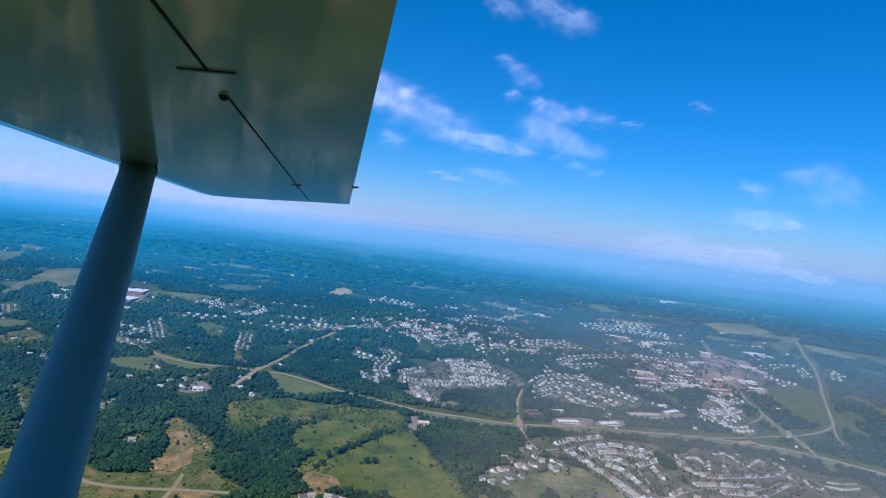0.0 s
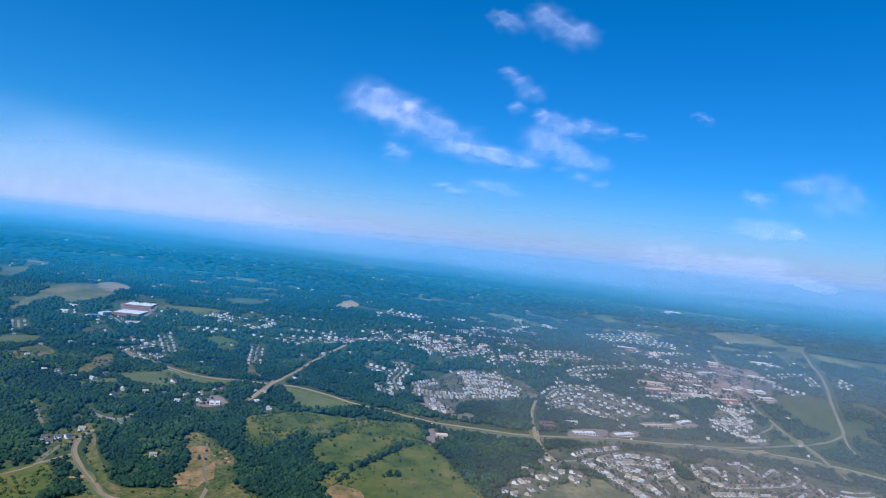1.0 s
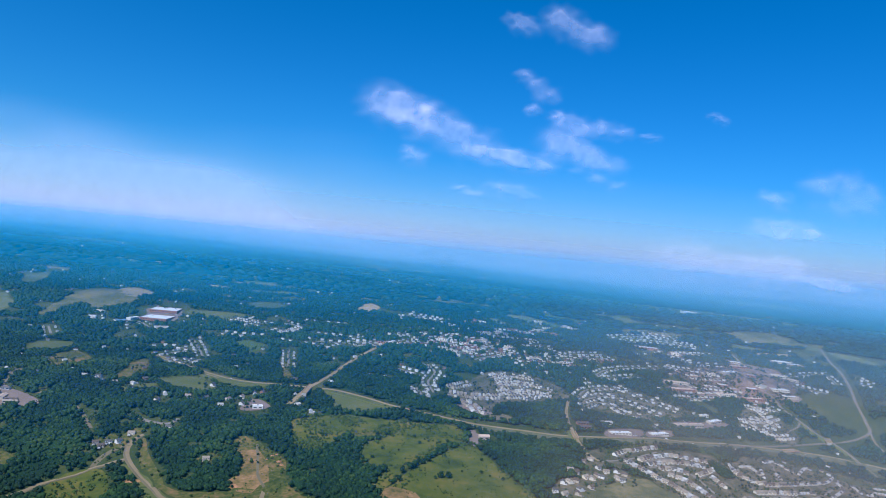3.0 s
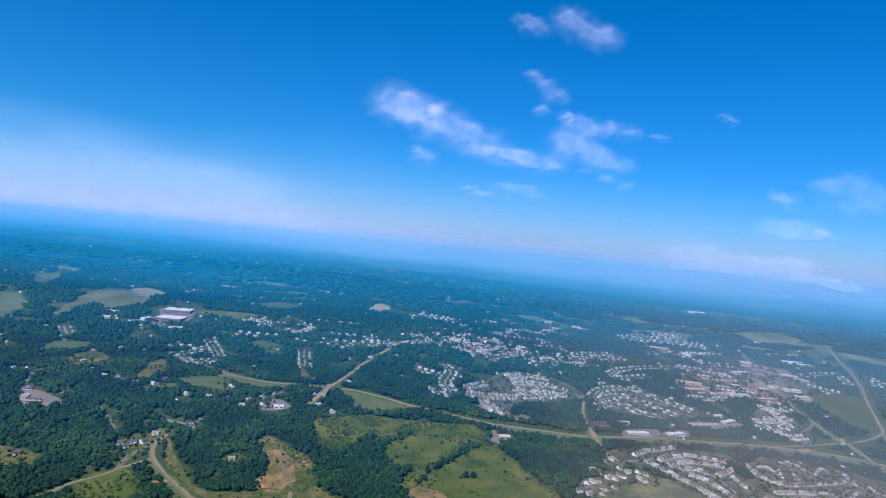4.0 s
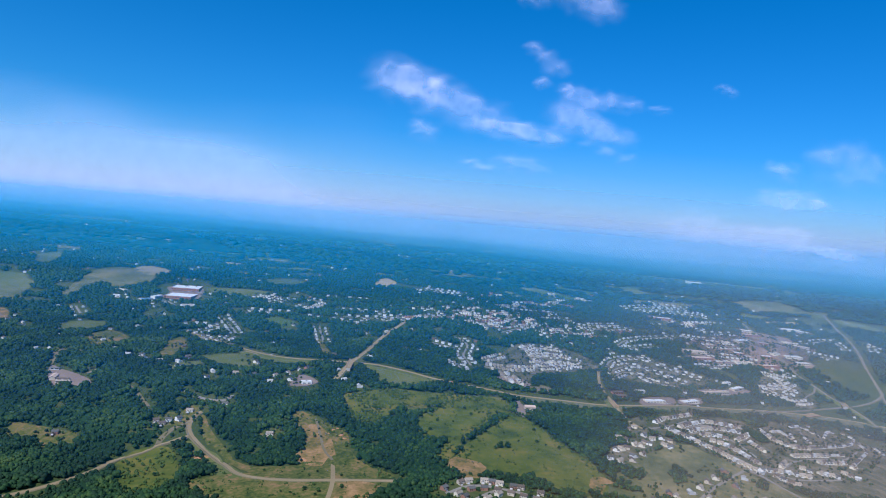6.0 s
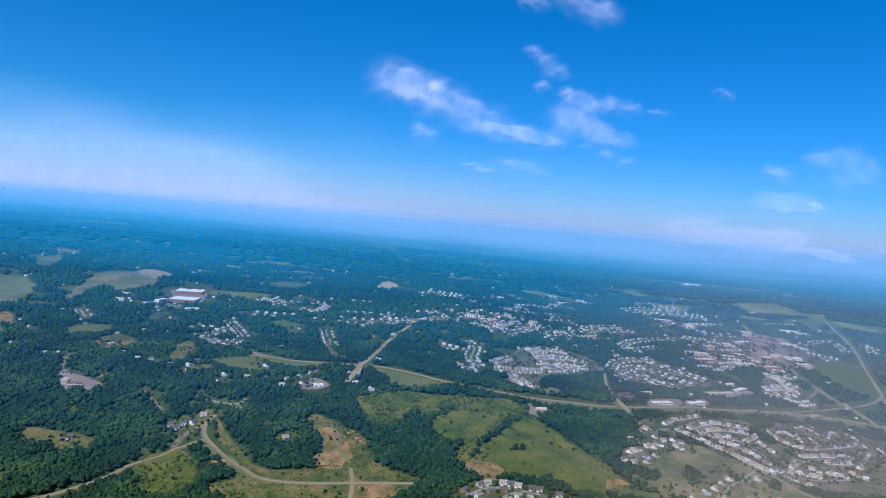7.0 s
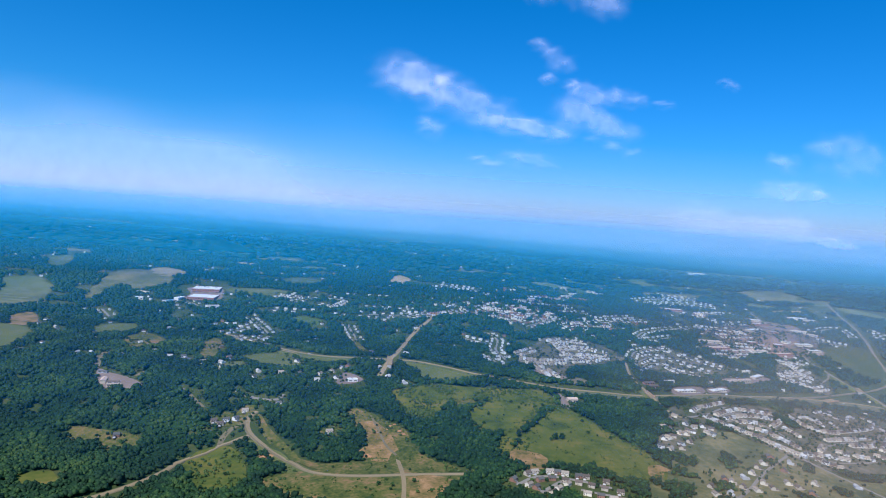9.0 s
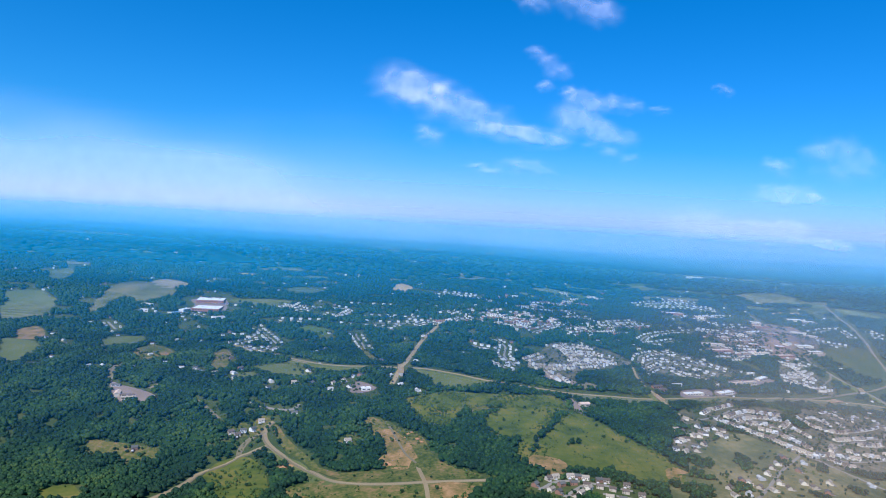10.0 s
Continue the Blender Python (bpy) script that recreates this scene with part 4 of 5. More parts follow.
def big_building(name, a, b, depth, high, wall, roof, label, storeys=1, pitched=0.0):
    """A long building whose front runs from a to b."""
    a, b = np.array(a, float), np.array(b, float)
    c, d = (a + b) / 2, b - a
    n = float(np.hypot(*d))
    z = float(land(*c))
    th = empty(name, pose(c[0], c[1], z, 0, 0, math.degrees(math.atan2(d[1], d[0]))), label, "building")
    clear_line(np.array([a + d * t for t in np.linspace(0, 1, 12)]), depth * 0.6 + 8)
    if pitched:
        part("wall", body_with_gables(n, depth, high, pitched - 0.4), wall, th)
        part("roof", shift(gable(n, depth, pitched, 0.6), 0, 0, high), roof, th)
    else:
        part("wall", boxed(0, 0, high / 2 - 1, n, depth, high + 2), wall, th)
        part("roof", boxed(0, 0, high + 0.16, n - 0.8, depth - 0.8, 0.3, 0.05), roof, th)
        for s in (-1, 1):
            part("parapet", boxed(0, s * (depth / 2 - 0.2), high + 0.4, n + 0.1, 0.45, 0.8), wall, th)
            part("parapet", boxed(s * (n / 2 - 0.2), 0, high + 0.4, 0.45, depth - 0.9, 0.8), wall, th)
        for i in range(max(1, int(n // 22))):
            part("roof_unit", boxed((i + 0.5) * n / max(1, int(n // 22)) - n / 2, depth * 0.12, high + 0.95, 2.6, 2.0, 1.3, 0.1), M_GREYROOF, th)
    rows_ = max(1, storeys)
    count = max(2, int(n // 6))
    for r in range(rows_):
        for i in range(count):
            part("window", boxed((i + 0.5) * n / count - n / 2, -depth / 2 - 0.03, 1.9 + 3.1 * r, n / count * 0.6, 0.16, 1.5), M_GLASS, th)
    return th


big_building("warehouse", (-930, 1598), (-866, 1605), 66, 4.5, M_REDWALL, M_WHITEROOF, "long red-walled warehouse with bright white flat roof")
big_building("warehouse", (-955, 1685), (-888, 1699), 66, 4.5, M_REDWALL, M_WHITEROOF, "red-walled white-roofed warehouse behind a car park")
big_building("shed_building", (-79, 1048), (-62, 1052), 10, 5, WALLS[3], M_TANROOF, "tan metal shed with cream walls", 1, 2.2)
big_building("office_building", (165, 1216), (204, 1231), 13, 3.2, WALLS[1], M_WHITEROOF, "low white-roofed office by the bypass", 1)
big_building("office_building", (249, 1257), (285, 1280), 13, 3.2, WALLS[1], M_WHITEROOF, "low white-roofed office by the bypass", 1)
big_building("school_building", (424, 1453), (458, 1485), 13, 5, WALLS[3], M_WHITEROOF, "tan school block with white flat roof", 1)
big_building("school_building", (417, 1486), (436, 1500), 9, 4.5, WALLS[1], M_WHITEROOF, "cream school hall with white roof", 1)
big_building("school_building", (327, 1374), (396, 1407), 9, 6, WALLS[3], M_TANROOF, "long low tan school wing", 1)
big_building("yard_building", (-446, 1030), (-431, 1036), 9, 4, WALLS[0], M_WHITEROOF, "white-walled depot building in a paved yard", 1)
big_building("works_building", (-806, 943), (-813, 964), 8, 3.5, WALLS[3], M_TANROOF, "long pale-roofed works building", 1, 1.5)
big_building("works_building", (-797, 938), (-778, 944), 6, 3.5, WALLS[3], ROOFS[3], "low grey-roofed works building", 1, 1.5)
big_building("works_building", (-801, 947), (-784, 951), 5, 3.2, WALLS[3], ROOFS[1], "low brown-roofed works building", 1, 1.2)
big_building("storage_shed", (-832, 980), (-819, 982), 6, 3, WALLS[2], ROOFS[0], "row of dark-roofed storage units", 1, 1.0)
big_building("apartment_building", (105, 1230), (127, 1240), 8, 4, M_REDWALL, ROOFS[1], "red-brick apartment block with brown roof", 1, 2.0)
big_building("apartment_building", (107, 1211), (128, 1220), 8, 4, M_REDWALL, ROOFS[1], "red-brick apartment block with brown roof", 1, 2.0)
big_building("apartment_building", (157, 1265), (178, 1274), 8, 4.4, WALLS[0], ROOFS[2], "white apartment block with grey roof", 1, 2.0)
big_building("hilltop_building", (705, 2630), (760, 2640), 30, 9, WALLS[0], M_WHITEROOF, "white institutional building on a far hill", 2)
ROOF_KINDS = {"W": (M_WHITEROOF, "white-roofed"), "T": (M_TANROOF, "tan-roofed"), "G": (M_GREYROOF, "grey-roofed"), "R": (M_REDROOF, "red-roofed"), "B": (M_BLUEROOF, "blue-roofed")}
SHOPS = []  # both ends of each front, roof
SHOPS += [(596, 1862, 646, 1896, 'W'), (644, 1940, 701, 1960, 'T'), (757, 1929, 790, 1905, 'T'), (789, 1902, 810, 1880, 'T'), (552, 1763, 575, 1770, 'W'), (705, 1805, 750, 1808, 'W'), (718, 1767, 760, 1777, 'W'), (598, 1705, 647, 1722, 'T'), (818, 2053, 862, 2060, 'W')]
SHOPS += [(857, 2042, 889, 2045, 'W'), (670, 1886, 693, 1874, 'G'), (673, 1818, 688, 1802, 'G'), (398, 1706, 457, 1716, 'T'), (399, 1654, 456, 1673, 'T'), (524, 1696, 572, 1711, 'T'), (659, 1992, 689, 1985, 'W'), (392, 2013, 452, 2007, 'W'), (489, 1992, 511, 1986, 'T')]
SHOPS += [(539, 2011, 561, 2000, 'G'), (631, 1779, 657, 1777, 'W'), (547, 1843, 568, 1837, 'T')]
TOWN = []  # both ends of each front, roof
TOWN += [(-133, 1978, -102, 1992, 'W'), (-91, 1847, -62, 1865, 'W'), (-38, 1883, -7, 1898, 'R'), (16, 1960, 47, 1947, 'G'), (79, 2029, 110, 2043, 'T'), (175, 2126, 209, 2121, 'W'), (238, 2200, 271, 2210, 'T'), (-190, 1639, -166, 1630, 'W'), (-175, 1599, -145, 1608, 'G')]
TOWN += [(-153, 1579, -125, 1586, 'T'), (-136, 1645, -113, 1642, 'R'), (-118, 1576, -97, 1578, 'W'), (-105, 1636, -89, 1632, 'B'), (-91, 1609, -74, 1609, 'B'), (-85, 1703, -65, 1711, 'W'), (-46, 1667, -26, 1669, 'R'), (-26, 1726, 1, 1726, 'T'), (-40, 1626, -23, 1634, 'R')]
TOWN += [(-210, 1592, -191, 1592, 'W'), (-156, 1534, -137, 1529, 'G'), (121, 1686, 151, 1701, 'T'), (252, 1794, 279, 1801, 'R'), (50, 1668, 70, 1670, 'T'), (-303, 1528, -281, 1525, 'W'), (-331, 1531, -310, 1526, 'G'), (-284, 1530, -260, 1527, 'R')]
TOWN += [(-192, 1660, -175, 1644, 'T'), (-183, 1599, -166, 1599, 'R'), (-157, 1635, -143, 1627, 'W'), (-145, 1590, -129, 1585, 'W'), (-124, 1693, -106, 1704, 'W'), (-103, 1692, -84, 1727, 'R'), (-79, 1765, -69, 1752, 'W'), (-100, 1620, -85, 1621, 'B'), (-116, 1560, -102, 1567, 'B')]
TOWN += [(-78, 1657, -67, 1648, 'W'), (-45, 1664, -27, 1671, 'R'), (-20, 1727, -7, 1734, 'W'), (-16, 1696, 5, 1730, 'T'), (-120, 1621, -105, 1637, 'T'), (-141, 1514, -128, 1509, 'G'), (-174, 1552, -163, 1556, 'W'), (-118, 2033, -97, 2030, 'W'), (-92, 2018, -69, 2017, 'T')]
TOWN += [(-180, 1869, -164, 1864, 'T'), (-98, 1850, -78, 1861, 'W'), (-75, 1864, -56, 1873, 'R'), (-42, 1895, -24, 1909, 'W'), (-3, 1975, 28, 1990, 'T'), (-29, 2028, -7, 2044, 'T'), (44, 1955, 60, 1965, 'W'), (66, 1985, 80, 2010, 'W'), (111, 2073, 137, 2081, 'W')]
TOWN += [(89, 2008, 103, 2008, 'G'), (109, 1997, 124, 2007, 'T'), (185, 2145, 200, 2116, 'W'), (207, 2112, 232, 2126, 'T'), (133, 2020, 151, 2003, 'T'), (38, 1648, 68, 1676, 'T'), (126, 1690, 149, 1685, 'W'), (150, 1675, 170, 1689, 'T'), (90, 2146, 114, 2159, 'W')]
TOWN += [(106, 2123, 125, 2126, 'W')]
TRADE = []  # both ends of each front, roof
TRADE += [(-1038, 1533, -1021, 1538, 'W'), (-959, 1513, -946, 1542, 'B'), (-946, 1549, -943, 1583, 'W'), (-1062, 1598, -1034, 1593, 'T'), (-855, 1503, -832, 1522, 'T')]
for i, (x0, y0, x1, y1, roof) in enumerate(SHOPS):
    big_building("shop_building", (x0, y0), (x1, y1), 18 + 5 * (i % 3), 3.6, (WALLS[3], M_REDWALL, WALLS[1])[i % 3], ROOF_KINDS[roof][0], ROOF_KINDS[roof][1] + " low retail building by a car park", 1)
    ground_patch("paved_yard", [(x0 - 9, y0 - 20), (x1 + 9, y1 - 20), (x1 + 8, y1 + 15), (x0 - 8, y0 + 15)], M_BROWNLOT if i % 2 else M_LOT, "dusty brown and grey retail car park", "car park", 0.45 + 0.01 * i, 2.0)
for i, (x0, y0, x1, y1, roof) in enumerate(TOWN):
    big_building("town_building", (x0, y0), (x1, y1), 8 + 2 * (i % 3), 3.6 + 0.5 * (i % 4), (M_REDWALL, WALLS[1], WALLS[3])[i % 3], ROOF_KINDS[roof][0], ROOF_KINDS[roof][1] + " downtown block of brick and stucco", 2)
for i, (x0, y0, x1, y1, roof) in enumerate(TRADE):
    big_building("trade_building", (x0, y0), (x1, y1), 12, 5, WALLS[i % 2], ROOF_KINDS[roof][0], ROOF_KINDS[roof][1] + " low trade building near the warehouses", 1)

# ---- heaps of dug soil ----
def soil_heap(x, y, r, seed):
    """An uneven mound of loose clay."""
    rnd = random.Random(seed)
    bm = bmesh.new()
    bmesh.ops.create_icosphere(bm, subdivisions=2, radius=1.0)
    for v_ in bm.verts:
        k = rnd.uniform(0.8, 1.2)
        v_.co = Vector((v_.co.x * r * 1.3 * k, v_.co.y * r * k, max(-0.3, v_.co.z * r * 0.55 * k)))
    me = bpy.data.meshes.new("soil_heap")
    bm.to_mesh(me)
    bm.free()
    me.materials.append(M_CLAY)
    ob = new("soil_heap", me)
    ob.matrix_world = pose(x, y, float(land(x, y)) + 0.4, 0, 0, rnd.uniform(0, 180))
    tagged(ob, "heap of loose orange clay on bare ground", "soil heap", "heaps of dug soil")


for k, (x, y) in enumerate([(-540, 811), (-536, 812), (-521, 799), (-517, 801), (-512, 798), (-522, 796), (-386, 798), (-380, 797), (-383, 801), (-355, 878), (-360, 873), (-346, 860), (-364, 863), (-340, 852)]):
    soil_heap(x, y, 1.6 + 0.5 * (k % 4), k)

# ---- vehicles ----


def build_car(label, paint, length, high):
    th = empty("car", pose(0, 0, -500), label, "car", "parked and passing cars")
    body = boxed(0, 0, 0.62, length, 1.75, 0.62, 0.12)
    part("body", body, paint, th)
    cab = boxed(-0.15, 0, 0.9 + (high - 0.9) / 2, length * 0.52, 1.55, high - 0.9, 0.18)
    part("cabin", cab, M_GLASS if high < 2 else paint, th)
    for sx in (-0.31, 0.31):
        for sy in (-0.82, 0.82):
            bm = bmesh.new()
            bmesh.ops.create_cone(bm, cap_ends=True, segments=12, radius1=0.33, radius2=0.33, depth=0.22, matrix=pose(sx * length, sy, 0.33, 90, 0, 0))
            part("wheel", bm, M_TYRE, th)
    return th


M_WHITECAR = material("white_car_paint", [(0.0, (0.78, 0.78, 0.78)), (1.0, (0.86, 0.86, 0.86))], 0.5, 3.0, rough=0.3, spec=0.5)
M_REDCAR = material("red_car_paint", [(0.0, (0.32, 0.03, 0.03)), (1.0, (0.40, 0.05, 0.04))], 0.5, 3.0, rough=0.3, spec=0.5)
M_DARKCAR = material("dark_car_paint", [(0.0, (0.03, 0.035, 0.04)), (1.0, (0.06, 0.065, 0.07))], 0.5, 3.0, rough=0.3, spec=0.5)
FLEET = [build_car("white saloon car on the grey road", M_WHITECAR, 4.5, 1.45), build_car("white box lorry on the grey bypass", M_WHITECAR, 8.0, 3.2), build_car("dark saloon car on the grey road", M_DARKCAR, 4.5, 1.45), build_car("small red car on the grey road", M_REDCAR, 4.2, 1.45)]
drive = spline(BYPASS, 4.0)
way = np.gradient(drive, axis=0)
way /= np.linalg.norm(way, axis=1)[:, None]
for f, side, k in ((0.09, -7, 1), (0.13, 7, 0), (0.24, -7, 2), (0.31, 7, 3), (0.37, -7, 0), (0.47, 7, 0), (0.52, -7, 2), (0.58, 7, 1), (0.61, -7, 0), (0.66, 7, 0), (0.69, -7, 3), (0.74, 7, 2), (0.79, -7, 0)):
    i = int(f * len(drive))
    x, y = drive[i] + np.array([-way[i][1], way[i][0]]) * side
    copy_thing(FLEET[k], pose(x, y, float(land(*drive[i])) + 0.58, 0, 0, math.degrees(math.atan2(way[i][1], way[i][0]))))
for x0, y0, nx_, ny_ in ((-104, 1177, 7, 3), (201, 1228, 8, 1), (-905, 1661, 9, 2), (358, 1419, 6, 2), (-760, 945, 5, 2)):
    for i in range(nx_):
        for j in range(ny_):
            if random.random() < 0.75:
                x, y = x0 + 4.6 * i, y0 + 9 * j
                copy_thing(FLEET[random.choice((0, 0, 2, 3))], pose(x, y, float(land(x, y)) + 0.52, 0, 0, 90 + random.uniform(-4, 4)))
for k in FLEET:
    for o in [*k.children_recursive, k]:
        bpy.data.objects.remove(o)

# ---- woods ----


def ico(level):
    bm = bmesh.new()
    bmesh.ops.create_icosphere(bm, subdivisions=level, radius=1.0)
    p = np.array([v_.co[:] for v_ in bm.verts])
    f = np.array([[v_.index for v_ in q.verts] for q in bm.faces])
    bm.free()
    return p, f


def crown(level, lumps, seed):
    """A broad crown of several uneven leaf masses, one metre in radius, open on its underside."""
    rnd = np.random.default_rng(seed)
    p, f = ico(level)
    vs, fs = [], []
    for i in range(lumps):
        r = 1.0 if lumps == 1 else (0.72 if i == 0 else rnd.uniform(0.42, 0.6))
        ang = rnd.uniform(0, 6.28)
        c = np.array([0, 0, 1.25]) if i == 0 else np.array([0.55 * math.cos(ang), 0.55 * math.sin(ang), rnd.uniform(0.75, 1.75)])
        q = p * r * np.array([1, 1, 1.15]) * rnd.uniform(0.78, 1.18, (len(p), 1)) + c
        q[:, 2] = np.maximum(q[:, 2], -0.1)
        a, b, d = (q[f[:, k]] for k in range(3))
        up = np.cross(b - a, d - a)
        seen = up[:, 2] > -0.4 * np.linalg.norm(up, axis=1)
        used, g = np.unique(f[seen], return_inverse=True)
        fs.append(g.reshape(-1, 3) + sum(len(v_) for v_ in vs))
        vs.append(q[used])
    return np.concatenate(vs), np.concatenate(fs)


def woods(name, x, y, r, h, shapes, mat, label):
    rnd = np.random.default_rng(len(x))
    z = land(x, y)
    pick, turn = rnd.integers(0, len(shapes), len(x)), rnd.uniform(0, 6.28, len(x))
    vs, fs, base = [], [], 0
    for k, (p, f) in enumerate(shapes):
        i = np.where(pick == k)[0]
        c, s = np.cos(turn[i])[:, None], np.sin(turn[i])[:, None]
        px = (p[None, :, 0] * c - p[None, :, 1] * s) * r[i][:, None] + x[i][:, None]
        py = (p[None, :, 0] * s + p[None, :, 1] * c) * r[i][:, None] + y[i][:, None]
        pz = p[None, :, 2] * (h[i] / 2.2)[:, None] + z[i][:, None]
        vs.append(np.stack([px, py, pz], -1).reshape(-1, 3))
        fs.append((f[None] + (np.arange(len(i)) * len(p))[:, None, None] + base).reshape(-1, 3))
        base += len(i) * len(p)
    vs, fs = np.concatenate(vs).astype(np.float32), np.concatenate(fs).astype(np.int32)
    me = bpy.data.meshes.new(name)
    me.vertices.add(len(vs))
    me.vertices.foreach_set("co", vs.ravel())
    me.loops.add(fs.size)
    me.loops.foreach_set("vertex_index", fs.ravel())
    me.polygons.add(len(fs))
    me.polygons.foreach_set("loop_start", np.arange(0, fs.size, 3, dtype=np.int32))
    me.materials.append(mat)
    me.polygons.foreach_set("use_smooth", np.ones(len(fs), bool))
    me.update(calc_edges=True)
    me.validate()
    return tagged(new(name, me), label, "trees", "", "stuff")


def scatter(x0, x1, y0, y1, step, seed):
    rnd = np.random.default_rng(seed)
    a, b = np.meshgrid(np.arange(x0, x1, step), np.arange(y0, y1, step))
    a, b = a.ravel(), b.ravel()
    return a + rnd.uniform(-0.95, 0.95, len(a)) * step, b + rnd.uniform(-0.95, 0.95, len(a)) * step, rnd


def patchy(x, y, size, seed):
    """Smooth pattern between about -1 and 1."""
    r = np.random.default_rng(seed)
    out = np.zeros(len(x))
    for k in range(7):
        a, w_, ph = r.uniform(0, 6.28), 6.28 / (size * r.uniform(0.5, 1.6)), r.uniform(0, 6.28)
        out += np.sin((x * math.cos(a) + y * math.sin(a)) * w_ + ph)
    return out / 2.6


# near woods
x, y, rnd = scatter(-1420, 760, 500, 1330, 5.5, 11)
keep = ~is_clear(x, y) & (x > -0.74 * y - 430) & (x < 0.68 * y + 60)
keep &= patchy(x, y, 34, 15) > -1.5
x, y = x[keep], y[keep]
big = 0.8 + 0.25 * patchy(x, y, 60, 9)
woods("woods", x, y, (3.5 + 3.6 * rnd.uniform(0, 1, len(x)) ** 1.3) * np.clip(big, 0.6, 1.3), rnd.uniform(7.2, 10.6, len(x)) * np.clip(big, 0.6, 1.2), [crown(1, 5, s) for s in (1, 31)] + [crown(1, 3, s) for s in (2, 3, 4, 5)], M_TREES, "dense dark green broadleaf woods")
# foliage sheet added inside the woods, so gaps between crowns don't go dark
gx_, gy_ = np.meshgrid(np.arange(-1420, 760, 6.0), np.arange(500, 1330, 6.0), indexing="ij")
flat_x, flat_y = gx_.ravel(), gy_.ravel()
shut = ~is_clear(flat_x, flat_y) & (patchy(flat_x, flat_y, 34, 15) > -1.35)
shut = shut.reshape(gx_.shape)
deep = shut.copy()
for i, j in ((0, 1), (1, 0), (0, -1), (-1, 0), (1, 1), (-1, -1), (1, -1), (-1, 1)):
    deep &= np.roll(shut, (i, j), (0, 1))
floor_rnd = np.random.default_rng(77)
tall = np.where(deep, 4.2 * np.clip(0.8 + 0.25 * patchy(flat_x, flat_y, 60, 9), 0.6, 1.2).reshape(gx_.shape) + floor_rnd.uniform(-0.7, 1.1, gx_.shape), 0.2)
order_ = np.arange(gx_.size).reshape(gx_.shape)
squares = np.stack([order_[:-1, :-1], order_[1:, :-1], order_[1:, 1:], order_[:-1, 1:]], -1)
some = (deep[:-1, :-1] | deep[1:, :-1] | deep[1:, 1:] | deep[:-1, 1:]) & (gx_[:-1, :-1] > -0.74 * gy_[:-1, :-1] - 430) & (gx_[:-1, :-1] < 0.68 * gy_[:-1, :-1] + 60)
tagged(link_mesh("undergrowth", np.column_stack([flat_x + floor_rnd.uniform(-1.5, 1.5, flat_x.size), flat_y + floor_rnd.uniform(-1.5, 1.5, flat_x.size), land(flat_x, flat_y) + tall.ravel()]), squares[some], M_TREES, True),
       "added foliage sheet that lightens the gaps between tree crowns", "undergrowth", "", "stuff")
# middle distance
x, y, rnd = scatter(-2050, 1500, 1330, 2150, 8.0, 12)
keep = ~is_clear(x, y) & (x > -0.74 * y - 430) & (x < 0.68 * y + 80)
keep &= patchy(x, y, 170, 6) > -0.85
x, y = x[keep], y[keep]
woods("woods", x, y, rnd.uniform(3.6, 6.2, len(x)), rnd.uniform(6, 11, len(x)), [crown(1, 1, s) for s in (6, 7, 8)], M_FARTREES, "dark green woods among the town houses")
# far distance
x, y, rnd = scatter(-4700, 3500, 2150, 4900, 21.0, 13)
keep = ~is_clear(x, y) & (x > -0.74 * y - 480) & (x < 0.70 * y + 100)
keep &= patchy(x * 0.4, y * 2.2, 420, 7) > -1.0
x, y = x[keep], y[keep]
woods("woods", x, y, rnd.uniform(13, 21, len(x)), rnd.uniform(8, 12, len(x)), [crown(1, 1, s) for s in (9, 10)], M_FARTREES, "distant blue-green wooded hills")
# garden trees between the houses
x, y, rnd = scatter(-950, 900, 620, 2250, 7.5, 14)
hx, hy = np.array([s[0] for s in spots]), np.array([s[1] for s in spots])
gap_to = np.concatenate([np.sqrt(((hx[None] - a[:, None]) ** 2 + (hy[None] - b[:, None]) ** 2).min(1)) for a, b in zip(np.array_split(x, 40), np.array_split(y, 40))])
before = np.concatenate([((np.abs(hx[None] - a[:, None] + 0.12 * (hy[None] - b[:, None])) < 6.5) & (hy[None] > b[:, None]) & (hy[None] < b[:, None] + 17)).any(1) for a, b in zip(np.array_split(x, 40), np.array_split(y, 40))])
keep = (gap_to > 6.0) & (gap_to < 26) & ~before & (rnd.uniform(0, 1, len(x)) < np.where((x > 0) & (y < 930), 0.34, 0.62))
x, y = x[keep], y[keep]
woods("garden_trees", x, y, rnd.uniform(1.1, 2.9, len(x)), rnd.uniform(2.2, 5.2, len(x)), [crown(1, 1, s) for s in (15, 16)], M_TREES, "small green garden trees between houses")

# trees between the shops
x, y, rnd = scatter(380, 800, 1550, 1990, 9.0, 24)
shop = next(pts for kind, pts, mat, label in FIELDS if kind == "shop_ground")
keep = inside(np.array(shop, float), x, y) & (patchy(x, y, 70, 8) > 0.15)
x, y = x[keep], y[keep]
woods("garden_trees", x, y, rnd.uniform(2.0, 4.2, len(x)), rnd.uniform(3.5, 7, len(x)), [crown(1, 1, s) for s in (15, 16)], M_FARTREES, "green trees in rows between shops and car parks")

